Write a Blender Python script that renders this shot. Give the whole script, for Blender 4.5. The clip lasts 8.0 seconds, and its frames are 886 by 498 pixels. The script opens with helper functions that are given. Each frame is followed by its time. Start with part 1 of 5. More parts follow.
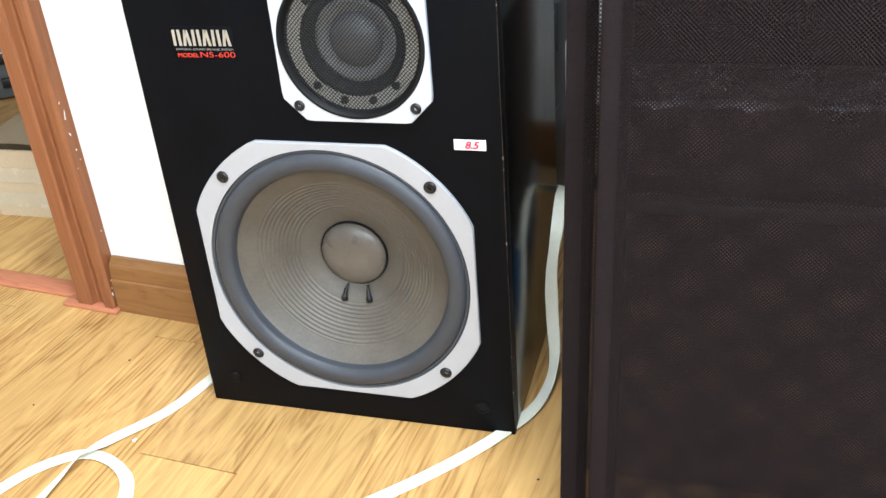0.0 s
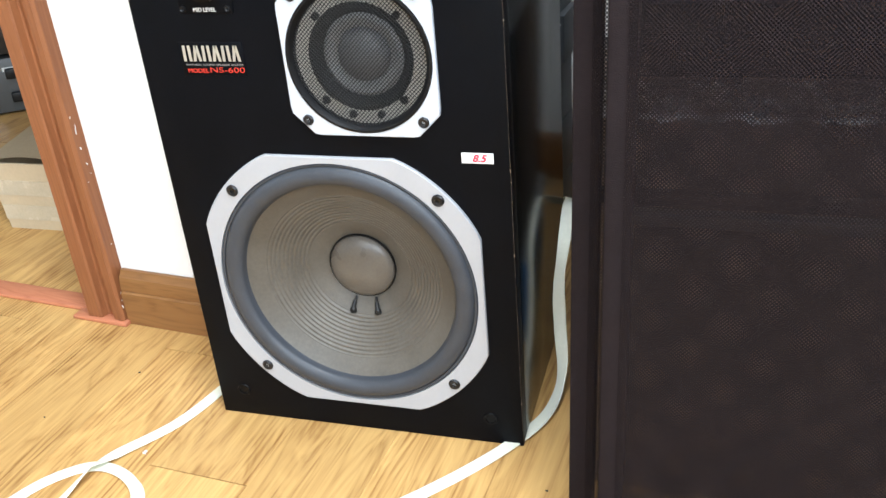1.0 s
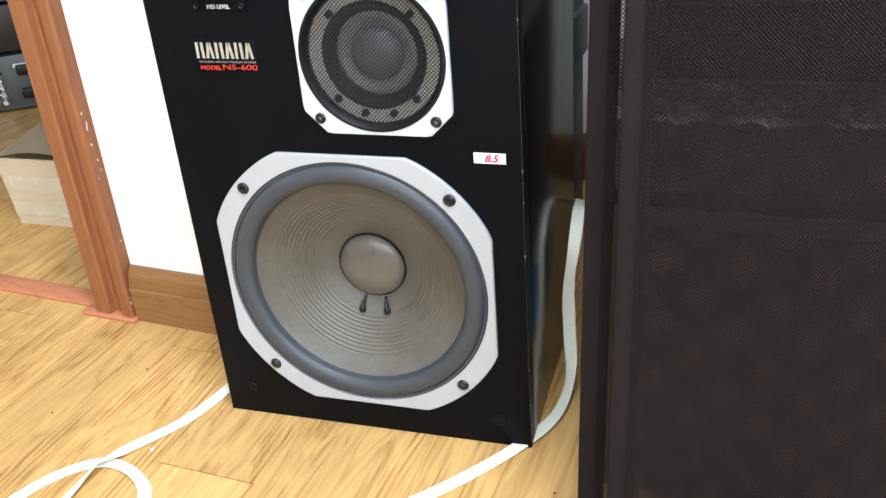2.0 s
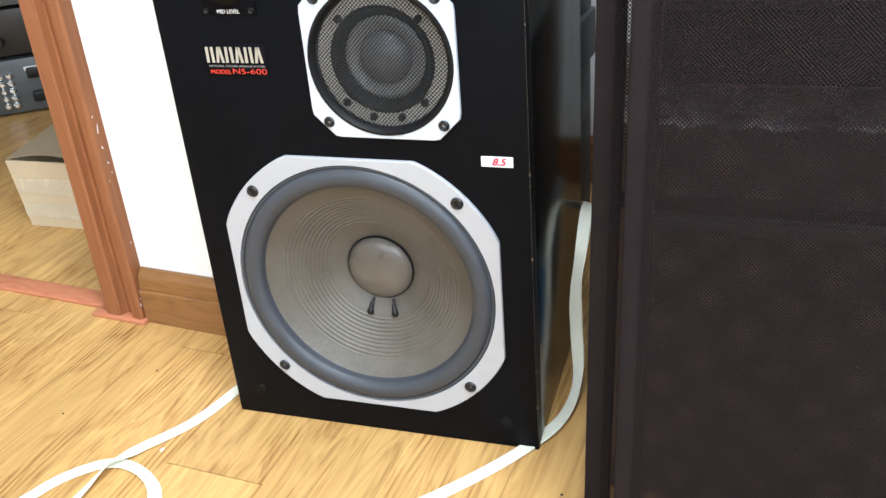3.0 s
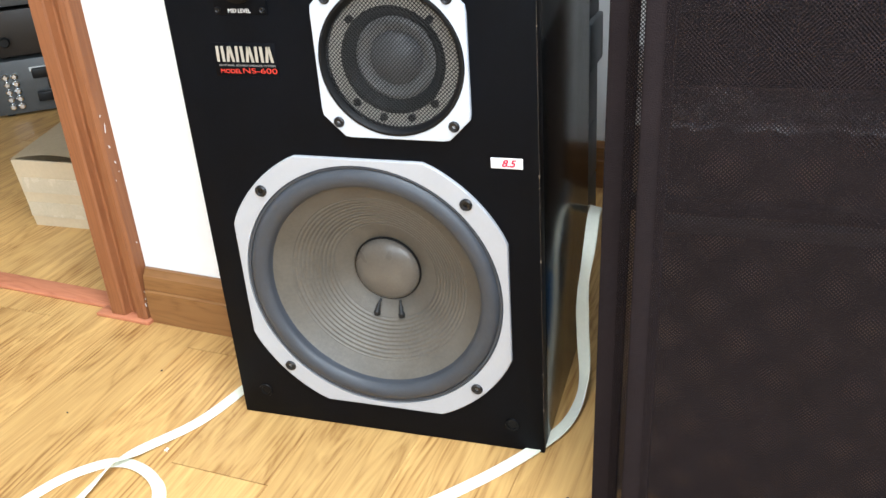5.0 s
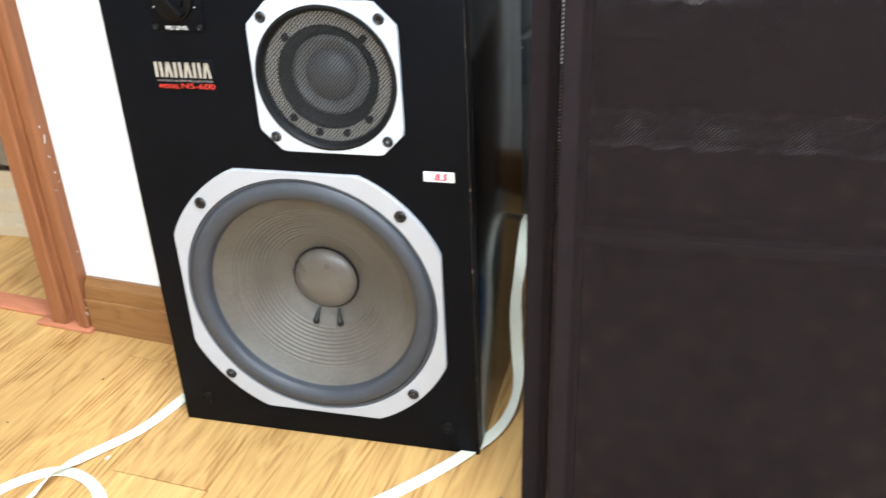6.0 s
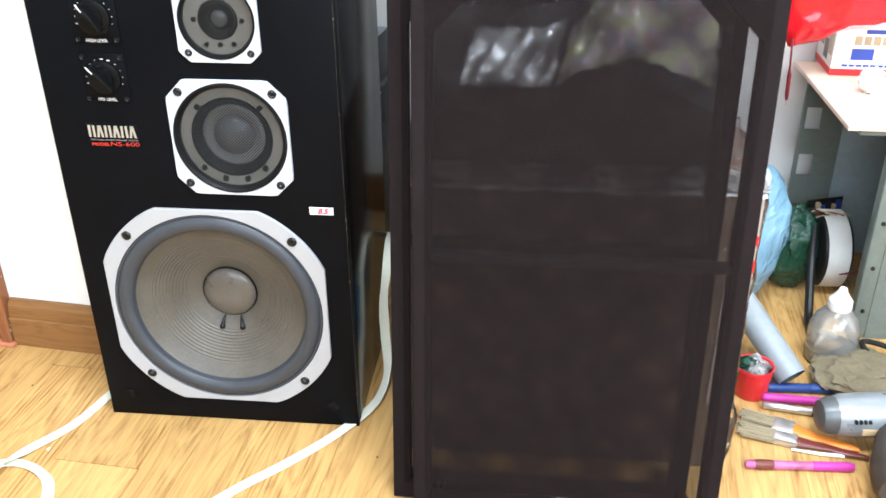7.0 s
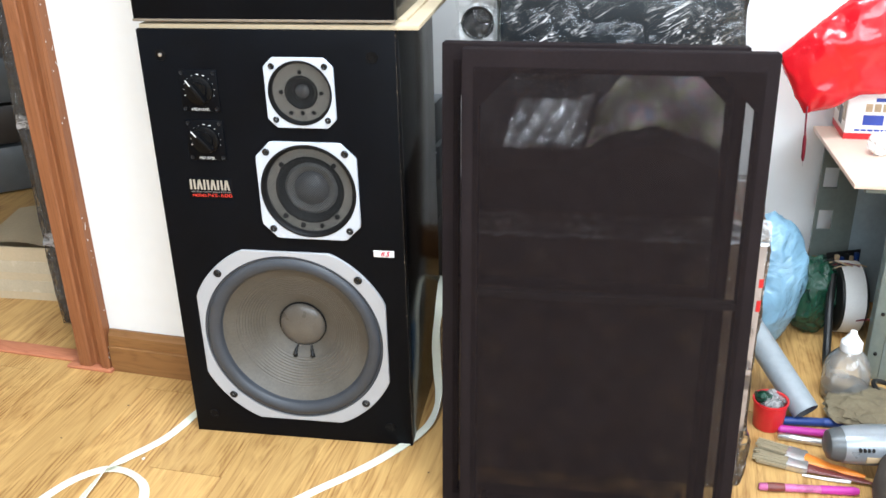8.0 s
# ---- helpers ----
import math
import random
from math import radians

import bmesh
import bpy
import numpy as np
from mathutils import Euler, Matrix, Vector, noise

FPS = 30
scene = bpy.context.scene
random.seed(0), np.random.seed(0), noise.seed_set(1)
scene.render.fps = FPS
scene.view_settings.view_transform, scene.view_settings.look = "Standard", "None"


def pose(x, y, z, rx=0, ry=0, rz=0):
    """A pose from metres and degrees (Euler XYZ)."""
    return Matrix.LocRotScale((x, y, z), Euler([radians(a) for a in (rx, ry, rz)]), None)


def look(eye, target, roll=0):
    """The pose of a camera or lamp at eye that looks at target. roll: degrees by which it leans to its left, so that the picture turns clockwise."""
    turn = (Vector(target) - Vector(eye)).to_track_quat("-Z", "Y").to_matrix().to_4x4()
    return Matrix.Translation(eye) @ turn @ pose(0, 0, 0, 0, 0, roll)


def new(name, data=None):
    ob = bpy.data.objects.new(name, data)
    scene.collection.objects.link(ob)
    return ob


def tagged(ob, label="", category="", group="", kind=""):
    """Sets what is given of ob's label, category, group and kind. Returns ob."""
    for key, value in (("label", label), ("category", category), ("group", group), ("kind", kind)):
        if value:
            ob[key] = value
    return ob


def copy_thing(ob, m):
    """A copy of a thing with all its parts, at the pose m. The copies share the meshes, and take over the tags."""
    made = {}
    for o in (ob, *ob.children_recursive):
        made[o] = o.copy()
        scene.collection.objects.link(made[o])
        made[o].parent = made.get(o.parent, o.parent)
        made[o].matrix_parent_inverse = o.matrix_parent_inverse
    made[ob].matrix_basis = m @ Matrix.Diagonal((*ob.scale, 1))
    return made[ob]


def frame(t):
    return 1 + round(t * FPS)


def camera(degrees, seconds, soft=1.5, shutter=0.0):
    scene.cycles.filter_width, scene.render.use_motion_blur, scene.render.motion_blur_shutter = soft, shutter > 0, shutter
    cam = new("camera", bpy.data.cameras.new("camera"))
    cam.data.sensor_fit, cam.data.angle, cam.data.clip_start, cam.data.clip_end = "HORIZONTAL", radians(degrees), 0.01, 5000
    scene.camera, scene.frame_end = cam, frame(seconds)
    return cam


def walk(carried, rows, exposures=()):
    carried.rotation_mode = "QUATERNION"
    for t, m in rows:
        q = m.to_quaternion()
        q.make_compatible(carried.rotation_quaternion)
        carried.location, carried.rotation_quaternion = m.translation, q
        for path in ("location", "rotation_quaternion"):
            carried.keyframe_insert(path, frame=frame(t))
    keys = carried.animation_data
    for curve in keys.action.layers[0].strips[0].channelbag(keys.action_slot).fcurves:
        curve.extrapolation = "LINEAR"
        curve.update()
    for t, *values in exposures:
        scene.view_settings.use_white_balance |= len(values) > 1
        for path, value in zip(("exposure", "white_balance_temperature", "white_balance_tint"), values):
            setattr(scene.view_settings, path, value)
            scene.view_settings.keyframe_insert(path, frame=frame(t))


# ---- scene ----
cam = camera(51.5, 8.0, shutter=0.3)
PATH = [
    (0, (0.519, -0.729, 0.638), (-0.012, 0.942, -0.324), -4.7),
    (0.5, (0.518, -0.732, 0.64), (-0.025, 0.942, -0.312), -4.8),
    (1, (0.519, -0.733, 0.643), (-0.027, 0.944, -0.299), -5.1),
    (1.5, (0.518, -0.732, 0.643), (-0.034, 0.947, -0.292), -5.0),
    (2, (0.514, -0.733, 0.641), (-0.044, 0.942, -0.297), -4.6),
    (3.5, (0.516, -0.738, 0.646), (-0.063, 0.934, -0.287), -4.9),
    (4, (0.515, -0.736, 0.646), (-0.063, 0.936, -0.288), -4.8),
    (5.5, (0.506, -0.743, 0.639), (-0.06, 0.941, -0.28), -3.8),
    (6, (0.53, -0.758, 0.662), (0.058, 0.95, -0.265), -2.9),
    (6.3, (0.544, -0.809, 0.701), (0.24, 0.942, -0.216), -0.7),
    (6.5, (0.548, -0.855, 0.738), (0.329, 0.901, -0.195), 0.1),
    (7, (0.568, -0.982, 0.805), (0.388, 0.775, -0.133), -0.5),
    (7.5, (0.581, -1.1, 0.855), (0.303, 0.67, -0.032), -1.7),
    (8, (0.597, -1.144, 0.864), (0.295, 0.652, 0.038), -1.4),
]
walk(cam, [(t, look(eye, target, roll)) for t, eye, target, roll in PATH], [(0, 0.03), (5.5, 0.03), (6.5, 0.15), (7.2, 0.15), (8, -0.17)])

# ---- world and lights ----
world = bpy.data.worlds.new("sky")
scene.world = world
world.use_nodes = True
wn = world.node_tree.nodes
sky = wn.new("ShaderNodeTexSky")
sky.sky_type, sky.sun_disc = "NISHITA", False
sky.sun_elevation, sky.sun_rotation = radians(40), radians(200)
world.node_tree.links.new(sky.outputs[0], wn["Background"].inputs[0])
wn["Background"].inputs[1].default_value = 0.10


def area_light(name, m, w, h, watts, colour):
    """A rectangular area lamp: skylight at an opening, or an added lamp."""
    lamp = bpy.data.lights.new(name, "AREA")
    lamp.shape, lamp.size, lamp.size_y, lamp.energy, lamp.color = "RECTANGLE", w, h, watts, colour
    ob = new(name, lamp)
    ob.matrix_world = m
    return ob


COOL = (0.83, 0.955, 1.08)
area_light("window_daylight", look((0.75, -2.93, 1.8), (0.6, 0.0, 0.5)), 2.6, 1.5, 78, COOL)
# added fill from the right that brightens the clutter; no window known there
area_light("side_window_daylight", look((2.26, -1.9, 1.75), (0.9, 0.0, 0.2)), 1.7, 1.2, 72, COOL)
# added fill for the next room, where no source is known
area_light("far_room_daylight", look((-1.0, 3.08, 1.6), (-0.9, 0.9, 0.2)), 1.2, 1.1, 1.2, COOL)
# unseen overhead lamp, assumed from how brightly the level surfaces are lit
area_light("ceiling_lamp", pose(0.75, -0.75, 2.51), 1.2, 0.28, 76, (0.85, 0.96, 1.08))

# ---- materials ----


def mat(name, colour, rough=0.5, metal=0.0, vary=0.15, scale=30.0, bump=0.0, bump_scale=200.0, coat=0.0, rough_vary=0.1,
        transmission=0.0, alpha=1.0, stretch=(1, 1, 1), spec=0.5, per_object=0.0, ior=1.45):
    """A surface with two scales of colour variation, uneven gloss and a fine relief."""
    m = bpy.data.materials.new(name)
    m.use_nodes = True
    n, l = m.node_tree.nodes, m.node_tree.links
    b = n["Principled BSDF"]
    tc, mp = n.new("ShaderNodeTexCoord"), n.new("ShaderNodeMapping")
    mp.inputs["Scale"].default_value = stretch
    l.new(tc.outputs["Object"], mp.inputs[0])
    big, small = n.new("ShaderNodeTexNoise"), n.new("ShaderNodeTexNoise")
    big.inputs["Scale"].default_value, small.inputs["Scale"].default_value = scale, scale * 11
    big.inputs["Detail"].default_value, small.inputs["Detail"].default_value = 3, 2
    mix = n.new("ShaderNodeMath")
    mix.operation = "MULTIPLY_ADD"
    mix.inputs[1].default_value = 0.4
    for s in (big, small):
        l.new(mp.outputs[0], s.inputs[0])
    l.new(small.outputs[0], mix.inputs[0])
    half = n.new("ShaderNodeMath")
    half.operation = "MULTIPLY"
    half.inputs[1].default_value = 0.6
    l.new(big.outputs[0], half.inputs[0])
    l.new(half.outputs[0], mix.inputs[2])
    ramp = n.new("ShaderNodeValToRGB")
    ramp.color_ramp.elements[0].position, ramp.color_ramp.elements[1].position = 0.3, 0.7
    ramp.color_ramp.elements[0].color = (*[c * (1 - vary) for c in colour], 1)
    ramp.color_ramp.elements[1].color = (*[min(c * (1 + vary), 0.95) for c in colour], 1)
    l.new(mix.outputs[0], ramp.inputs[0])
    out = ramp.outputs[0]
    if per_object:
        info, hsv, val = n.new("ShaderNodeObjectInfo"), n.new("ShaderNodeHueSaturation"), n.new("ShaderNodeMapRange")
        val.inputs["To Min"].default_value, val.inputs["To Max"].default_value = 1 - per_object, 1 + per_object
        l.new(info.outputs["Random"], val.inputs[0])
        l.new(val.outputs[0], hsv.inputs["Value"])
        l.new(out, hsv.inputs["Color"])
        out = hsv.outputs[0]
    l.new(out, b.inputs["Base Color"])
    rr = n.new("ShaderNodeMapRange")
    rr.inputs["To Min"].default_value, rr.inputs["To Max"].default_value = max(0.02, rough - rough_vary), min(1, rough + rough_vary)
    l.new(big.outputs[0], rr.inputs[0])
    l.new(rr.outputs[0], b.inputs["Roughness"])
    b.inputs["Metallic"].default_value, b.inputs["Coat Weight"].default_value = metal, coat
    b.inputs["Transmission Weight"].default_value, b.inputs["Alpha"].default_value = transmission, alpha
    b.inputs["Specular IOR Level"].default_value, b.inputs["IOR"].default_value = spec, ior
    if bump:
        bn, bp = n.new("ShaderNodeTexNoise"), n.new("ShaderNodeBump")
        bn.inputs["Scale"].default_value, bn.inputs["Detail"].default_value = bump_scale, 4
        bp.inputs["Strength"].default_value, bp.inputs["Distance"].default_value = bump, 0.002
        l.new(mp.outputs[0], bn.inputs[0])
        l.new(bn.outputs[0], bp.inputs["Height"])
        l.new(bp.outputs[0], b.inputs["Normal"])
    return m


def wood(name, light, dark, rough=0.35, scale=1.0, along="Y", per_object=0.1, coat=0.0, knots=0.35, streaks=0.0, soft=False, wide=1.0, lines=0.0):
    """Plain-sawn timber: long grain along one axis, wavy figure, pores."""
    m = bpy.data.materials.new(name)
    m.use_nodes = True
    n, l = m.node_tree.nodes, m.node_tree.links
    b = n["Principled BSDF"]
    tc, info = n.new("ShaderNodeTexCoord"), n.new("ShaderNodeObjectInfo")
    add, sc = n.new("ShaderNodeVectorMath"), n.new("ShaderNodeVectorMath")
    sc.operation = "SCALE"
    sc.inputs["Scale"].default_value = 37.0
    comb = n.new("ShaderNodeCombineXYZ")
    for i in range(3):
        l.new(info.outputs["Random"], comb.inputs[i])
    l.new(comb.outputs[0], sc.inputs[0])
    l.new(tc.outputs["Object"], add.inputs[0])
    l.new(sc.outputs[0], add.inputs[1])
    a = 11 / wide
    k = {"X": (wide, a, a), "Y": (a, wide, a), "Z": (a, a, wide)}[along]
    fine = {"X": (4, 150, 150), "Y": (150, 4, 150), "Z": (150, 150, 4)}[along]

    def noise_at(stretch, s, detail, dist):
        mp, t = n.new("ShaderNodeMapping"), n.new("ShaderNodeTexNoise")
        mp.inputs["Scale"].default_value = [c * scale for c in stretch]
        t.inputs["Scale"].default_value, t.inputs["Detail"].default_value, t.inputs["Distortion"].default_value = s, detail, dist
        l.new(add.outputs[0], mp.inputs[0])
        l.new(mp.outputs[0], t.inputs[0])
        return t

    figure, pores, blotch = noise_at(k, 2.6, 4, 1.1), noise_at(fine, 2.0, 3, 0.3), noise_at((5, 5, 5), 1.2, 2, 0.5)
    bands = n.new("ShaderNodeMath")
    bands.operation = "MULTIPLY"
    bands.inputs[1].default_value = 7.0
    l.new(figure.outputs[0], bands.inputs[0])
    saw = n.new("ShaderNodeMath")
    saw.operation = "PINGPONG"
    saw.inputs[1].default_value = 0.5
    l.new(bands.outputs[0], saw.inputs[0])
    s1 = n.new("ShaderNodeMath")
    s1.operation = "MULTIPLY_ADD"
    s1.inputs[1].default_value = 0.68 if soft else 0.85
    l.new(saw.outputs[0], s1.inputs[0])
    s0 = n.new("ShaderNodeMath")
    s0.operation = "MULTIPLY"
    s0.inputs[1].default_value = 0.55
    l.new(pores.outputs[0], s0.inputs[0])
    l.new(s0.outputs[0], s1.inputs[2])
    s2 = n.new("ShaderNodeMath")
    s2.operation = "MULTIPLY_ADD"
    s2.inputs[1].default_value = knots
    l.new(blotch.outputs[0], s2.inputs[0])
    l.new(s1.outputs[0], s2.inputs[2])
    ramp = n.new("ShaderNodeValToRGB")
    e = ramp.color_ramp.elements
    e[0].position, e[1].position = (0.06, 0.92) if soft else (0.30, 0.98)
    e[0].color, e[1].color = (*dark, 1), (*light, 1)
    mid = e.new(0.50 if soft else 0.58)
    mid.color = (*[0.35 * d + 0.65 * c for d, c in zip(dark, light)], 1)
    tone = s2.outputs[0]
    if streaks:
        # dark short dashes in the grain and a few soft brown patches
        for stretch, size, lo, hi, amount in (([c * (0.45 if c < 10 else 1.25) for c in fine], 1.5, 0.48, 0.76, streaks * 0.9), ((26, 2.0, 26), 1.5, 0.54, 0.80, streaks * 0.7), ((9, 3, 9), 1.8, 0.54, 0.78, streaks * 1.2)):
            if along != "Y":
                continue
            t, cut, take = noise_at(stretch, size, 3, 0.9), n.new("ShaderNodeMapRange"), n.new("ShaderNodeMath")
            cut.inputs["From Min"].default_value, cut.inputs["From Max"].default_value, cut.inputs["To Max"].default_value = lo, hi, amount
            l.new(t.outputs[0], cut.inputs[0])
            take.operation = "SUBTRACT"
            l.new(tone, take.inputs[0])
            l.new(cut.outputs[0], take.inputs[1])
            tone = take.outputs[0]
    if lines:
        # crisp growth lines along the board, bent by a slow noise and strong only in places
        bend, shift, place, wave = noise_at((9, 1.3, 9), 1.0, 2, 0.3), n.new("ShaderNodeVectorMath"), n.new("ShaderNodeVectorMath"), n.new("ShaderNodeTexWave")
        shift.operation, shift.inputs["Scale"].default_value = "SCALE", 0.075
        l.new(bend.outputs[0], shift.inputs[0])
        l.new(add.outputs[0], place.inputs[0])
        l.new(shift.outputs[0], place.inputs[1])
        wave.bands_direction, wave.inputs["Scale"].default_value = "X", 42
        wave.inputs["Distortion"].default_value, wave.inputs["Detail Scale"].default_value = 0.5, 1.0
        l.new(place.outputs[0], wave.inputs[0])
        gate, g1, w1, g2, sub = noise_at((14, 2.2, 14), 1.3, 2, 0.4), n.new("ShaderNodeMapRange"), n.new("ShaderNodeMapRange"), n.new("ShaderNodeMath"), n.new("ShaderNodeMath")
        g1.inputs["From Min"].default_value, g1.inputs["From Max"].default_value, g1.inputs["To Max"].default_value = 0.42, 0.66, lines
        w1.inputs["From Min"].default_value = 0.35
        l.new(gate.outputs[0], g1.inputs[0])
        l.new(wave.outputs["Fac"], w1.inputs[0])
        g2.operation, sub.operation = "MULTIPLY", "SUBTRACT"
        l.new(g1.outputs[0], g2.inputs[0])
        l.new(w1.outputs[0], g2.inputs[1])
        l.new(tone, sub.inputs[0])
        l.new(g2.outputs[0], sub.inputs[1])
        tone = sub.outputs[0]
    l.new(tone, ramp.inputs[0])
    b.inputs["Specular IOR Level"].default_value = 0.3
    hsv, val = n.new("ShaderNodeHueSaturation"), n.new("ShaderNodeMapRange")
    val.inputs["To Min"].default_value, val.inputs["To Max"].default_value = 1 - per_object, 1 + per_object
    l.new(info.outputs["Random"], val.inputs[0])
    l.new(val.outputs[0], hsv.inputs["Value"])
    l.new(ramp.outputs[0], hsv.inputs["Color"])
    l.new(hsv.outputs[0], b.inputs["Base Color"])
    rr = n.new("ShaderNodeMapRange")
    rr.inputs["To Min"].default_value, rr.inputs["To Max"].default_value = rough - 0.08, rough + 0.12
    l.new(blotch.outputs[0], rr.inputs[0])
    l.new(rr.outputs[0], b.inputs["Roughness"])
    bp = n.new("ShaderNodeBump")
    bp.inputs["Strength"].default_value, bp.inputs["Distance"].default_value = 0.12, 0.001
    l.new(pores.outputs[0], bp.inputs["Height"])
    l.new(bp.outputs[0], b.inputs["Normal"])
    b.inputs["Coat Weight"].default_value = coat
    return m


def film_mat(name, tint=(1, 1, 1), clear=0.8, rough=0.12, bump=0.9, scale=35.0, body=0.25, glint_lines=0.0):
    """Crinkled plastic film: see-through, with sharp glints on its folds; body: how milky or dyed it is."""
    m = bpy.data.materials.new(name)
    m.use_nodes = True
    n, l = m.node_tree.nodes, m.node_tree.links
    n.remove(n["Principled BSDF"])
    tc, no, bp = n.new("ShaderNodeTexCoord"), n.new("ShaderNodeTexNoise"), n.new("ShaderNodeBump")
    no.inputs["Scale"].default_value, no.inputs["Detail"].default_value, no.inputs["Distortion"].default_value = scale, 5, 2.2
    bp.inputs["Strength"].default_value, bp.inputs["Distance"].default_value = bump, 0.012
    l.new(tc.outputs["Object"], no.inputs[0])
    l.new(no.outputs[0], bp.inputs["Height"])
    gl, df, tl, tr = (n.new("ShaderNodeBsdf" + k) for k in ("Glossy", "Diffuse", "Translucent", "Transparent"))
    gl.inputs["Roughness"].default_value = rough
    df.inputs[0].default_value = tl.inputs[0].default_value = (*tint, 1)
    tr.inputs[0].default_value = (*[0.35 + 0.65 * c for c in tint], 1)
    for s in (gl, df, tl):
        l.new(bp.outputs[0], s.inputs["Normal"])
    dye, through_mix, gloss = n.new("ShaderNodeMixShader"), n.new("ShaderNodeMixShader"), n.new("ShaderNodeMixShader")
    dye.inputs[0].default_value = 0.35
    l.new(df.outputs[0], dye.inputs[1])
    l.new(tl.outputs[0], dye.inputs[2])
    fold = n.new("ShaderNodeMapRange")
    fold.inputs["From Min"].default_value, fold.inputs["From Max"].default_value = 0.4, 0.72
    fold.inputs["To Min"].default_value, fold.inputs["To Max"].default_value = max(0.0, 1 - clear - body * 0.5), min(1.0, 1 - clear + body * 0.5)
    l.new(no.outputs[0], fold.inputs[0])
    milky = fold.outputs[0]
    if glint_lines:
        # glints along creases, put in as narrow milky white lines in slanting bundles
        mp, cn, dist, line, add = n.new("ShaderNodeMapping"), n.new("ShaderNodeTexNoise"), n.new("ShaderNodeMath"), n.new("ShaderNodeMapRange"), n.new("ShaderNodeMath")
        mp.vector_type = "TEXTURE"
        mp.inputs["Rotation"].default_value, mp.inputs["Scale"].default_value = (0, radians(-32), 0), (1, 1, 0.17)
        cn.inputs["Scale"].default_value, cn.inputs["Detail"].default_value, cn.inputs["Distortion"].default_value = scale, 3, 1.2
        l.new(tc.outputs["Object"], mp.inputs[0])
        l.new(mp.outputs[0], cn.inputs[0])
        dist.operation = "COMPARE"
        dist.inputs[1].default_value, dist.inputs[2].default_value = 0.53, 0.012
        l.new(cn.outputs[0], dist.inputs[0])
        line.inputs["To Max"].default_value = glint_lines
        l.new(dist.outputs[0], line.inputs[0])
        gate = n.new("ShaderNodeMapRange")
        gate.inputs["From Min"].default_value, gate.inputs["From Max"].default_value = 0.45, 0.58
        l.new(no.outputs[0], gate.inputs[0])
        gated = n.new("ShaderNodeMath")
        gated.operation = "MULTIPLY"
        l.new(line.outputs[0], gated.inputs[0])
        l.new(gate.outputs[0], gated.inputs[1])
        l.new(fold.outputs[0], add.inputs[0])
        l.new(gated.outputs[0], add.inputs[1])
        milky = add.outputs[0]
    l.new(milky, through_mix.inputs[0])
    l.new(tr.outputs[0], through_mix.inputs[1])
    l.new(dye.outputs[0], through_mix.inputs[2])
    fr = n.new("ShaderNodeFresnel")
    fr.inputs[0].default_value = 1.6
    l.new(bp.outputs[0], fr.inputs["Normal"])
    l.new(fr.outputs[0], gloss.inputs[0])
    l.new(through_mix.outputs[0], gloss.inputs[1])
    l.new(gl.outputs[0], gloss.inputs[2])
    l.new(gloss.outputs[0], n["Material Output"].inputs[0])
    return m


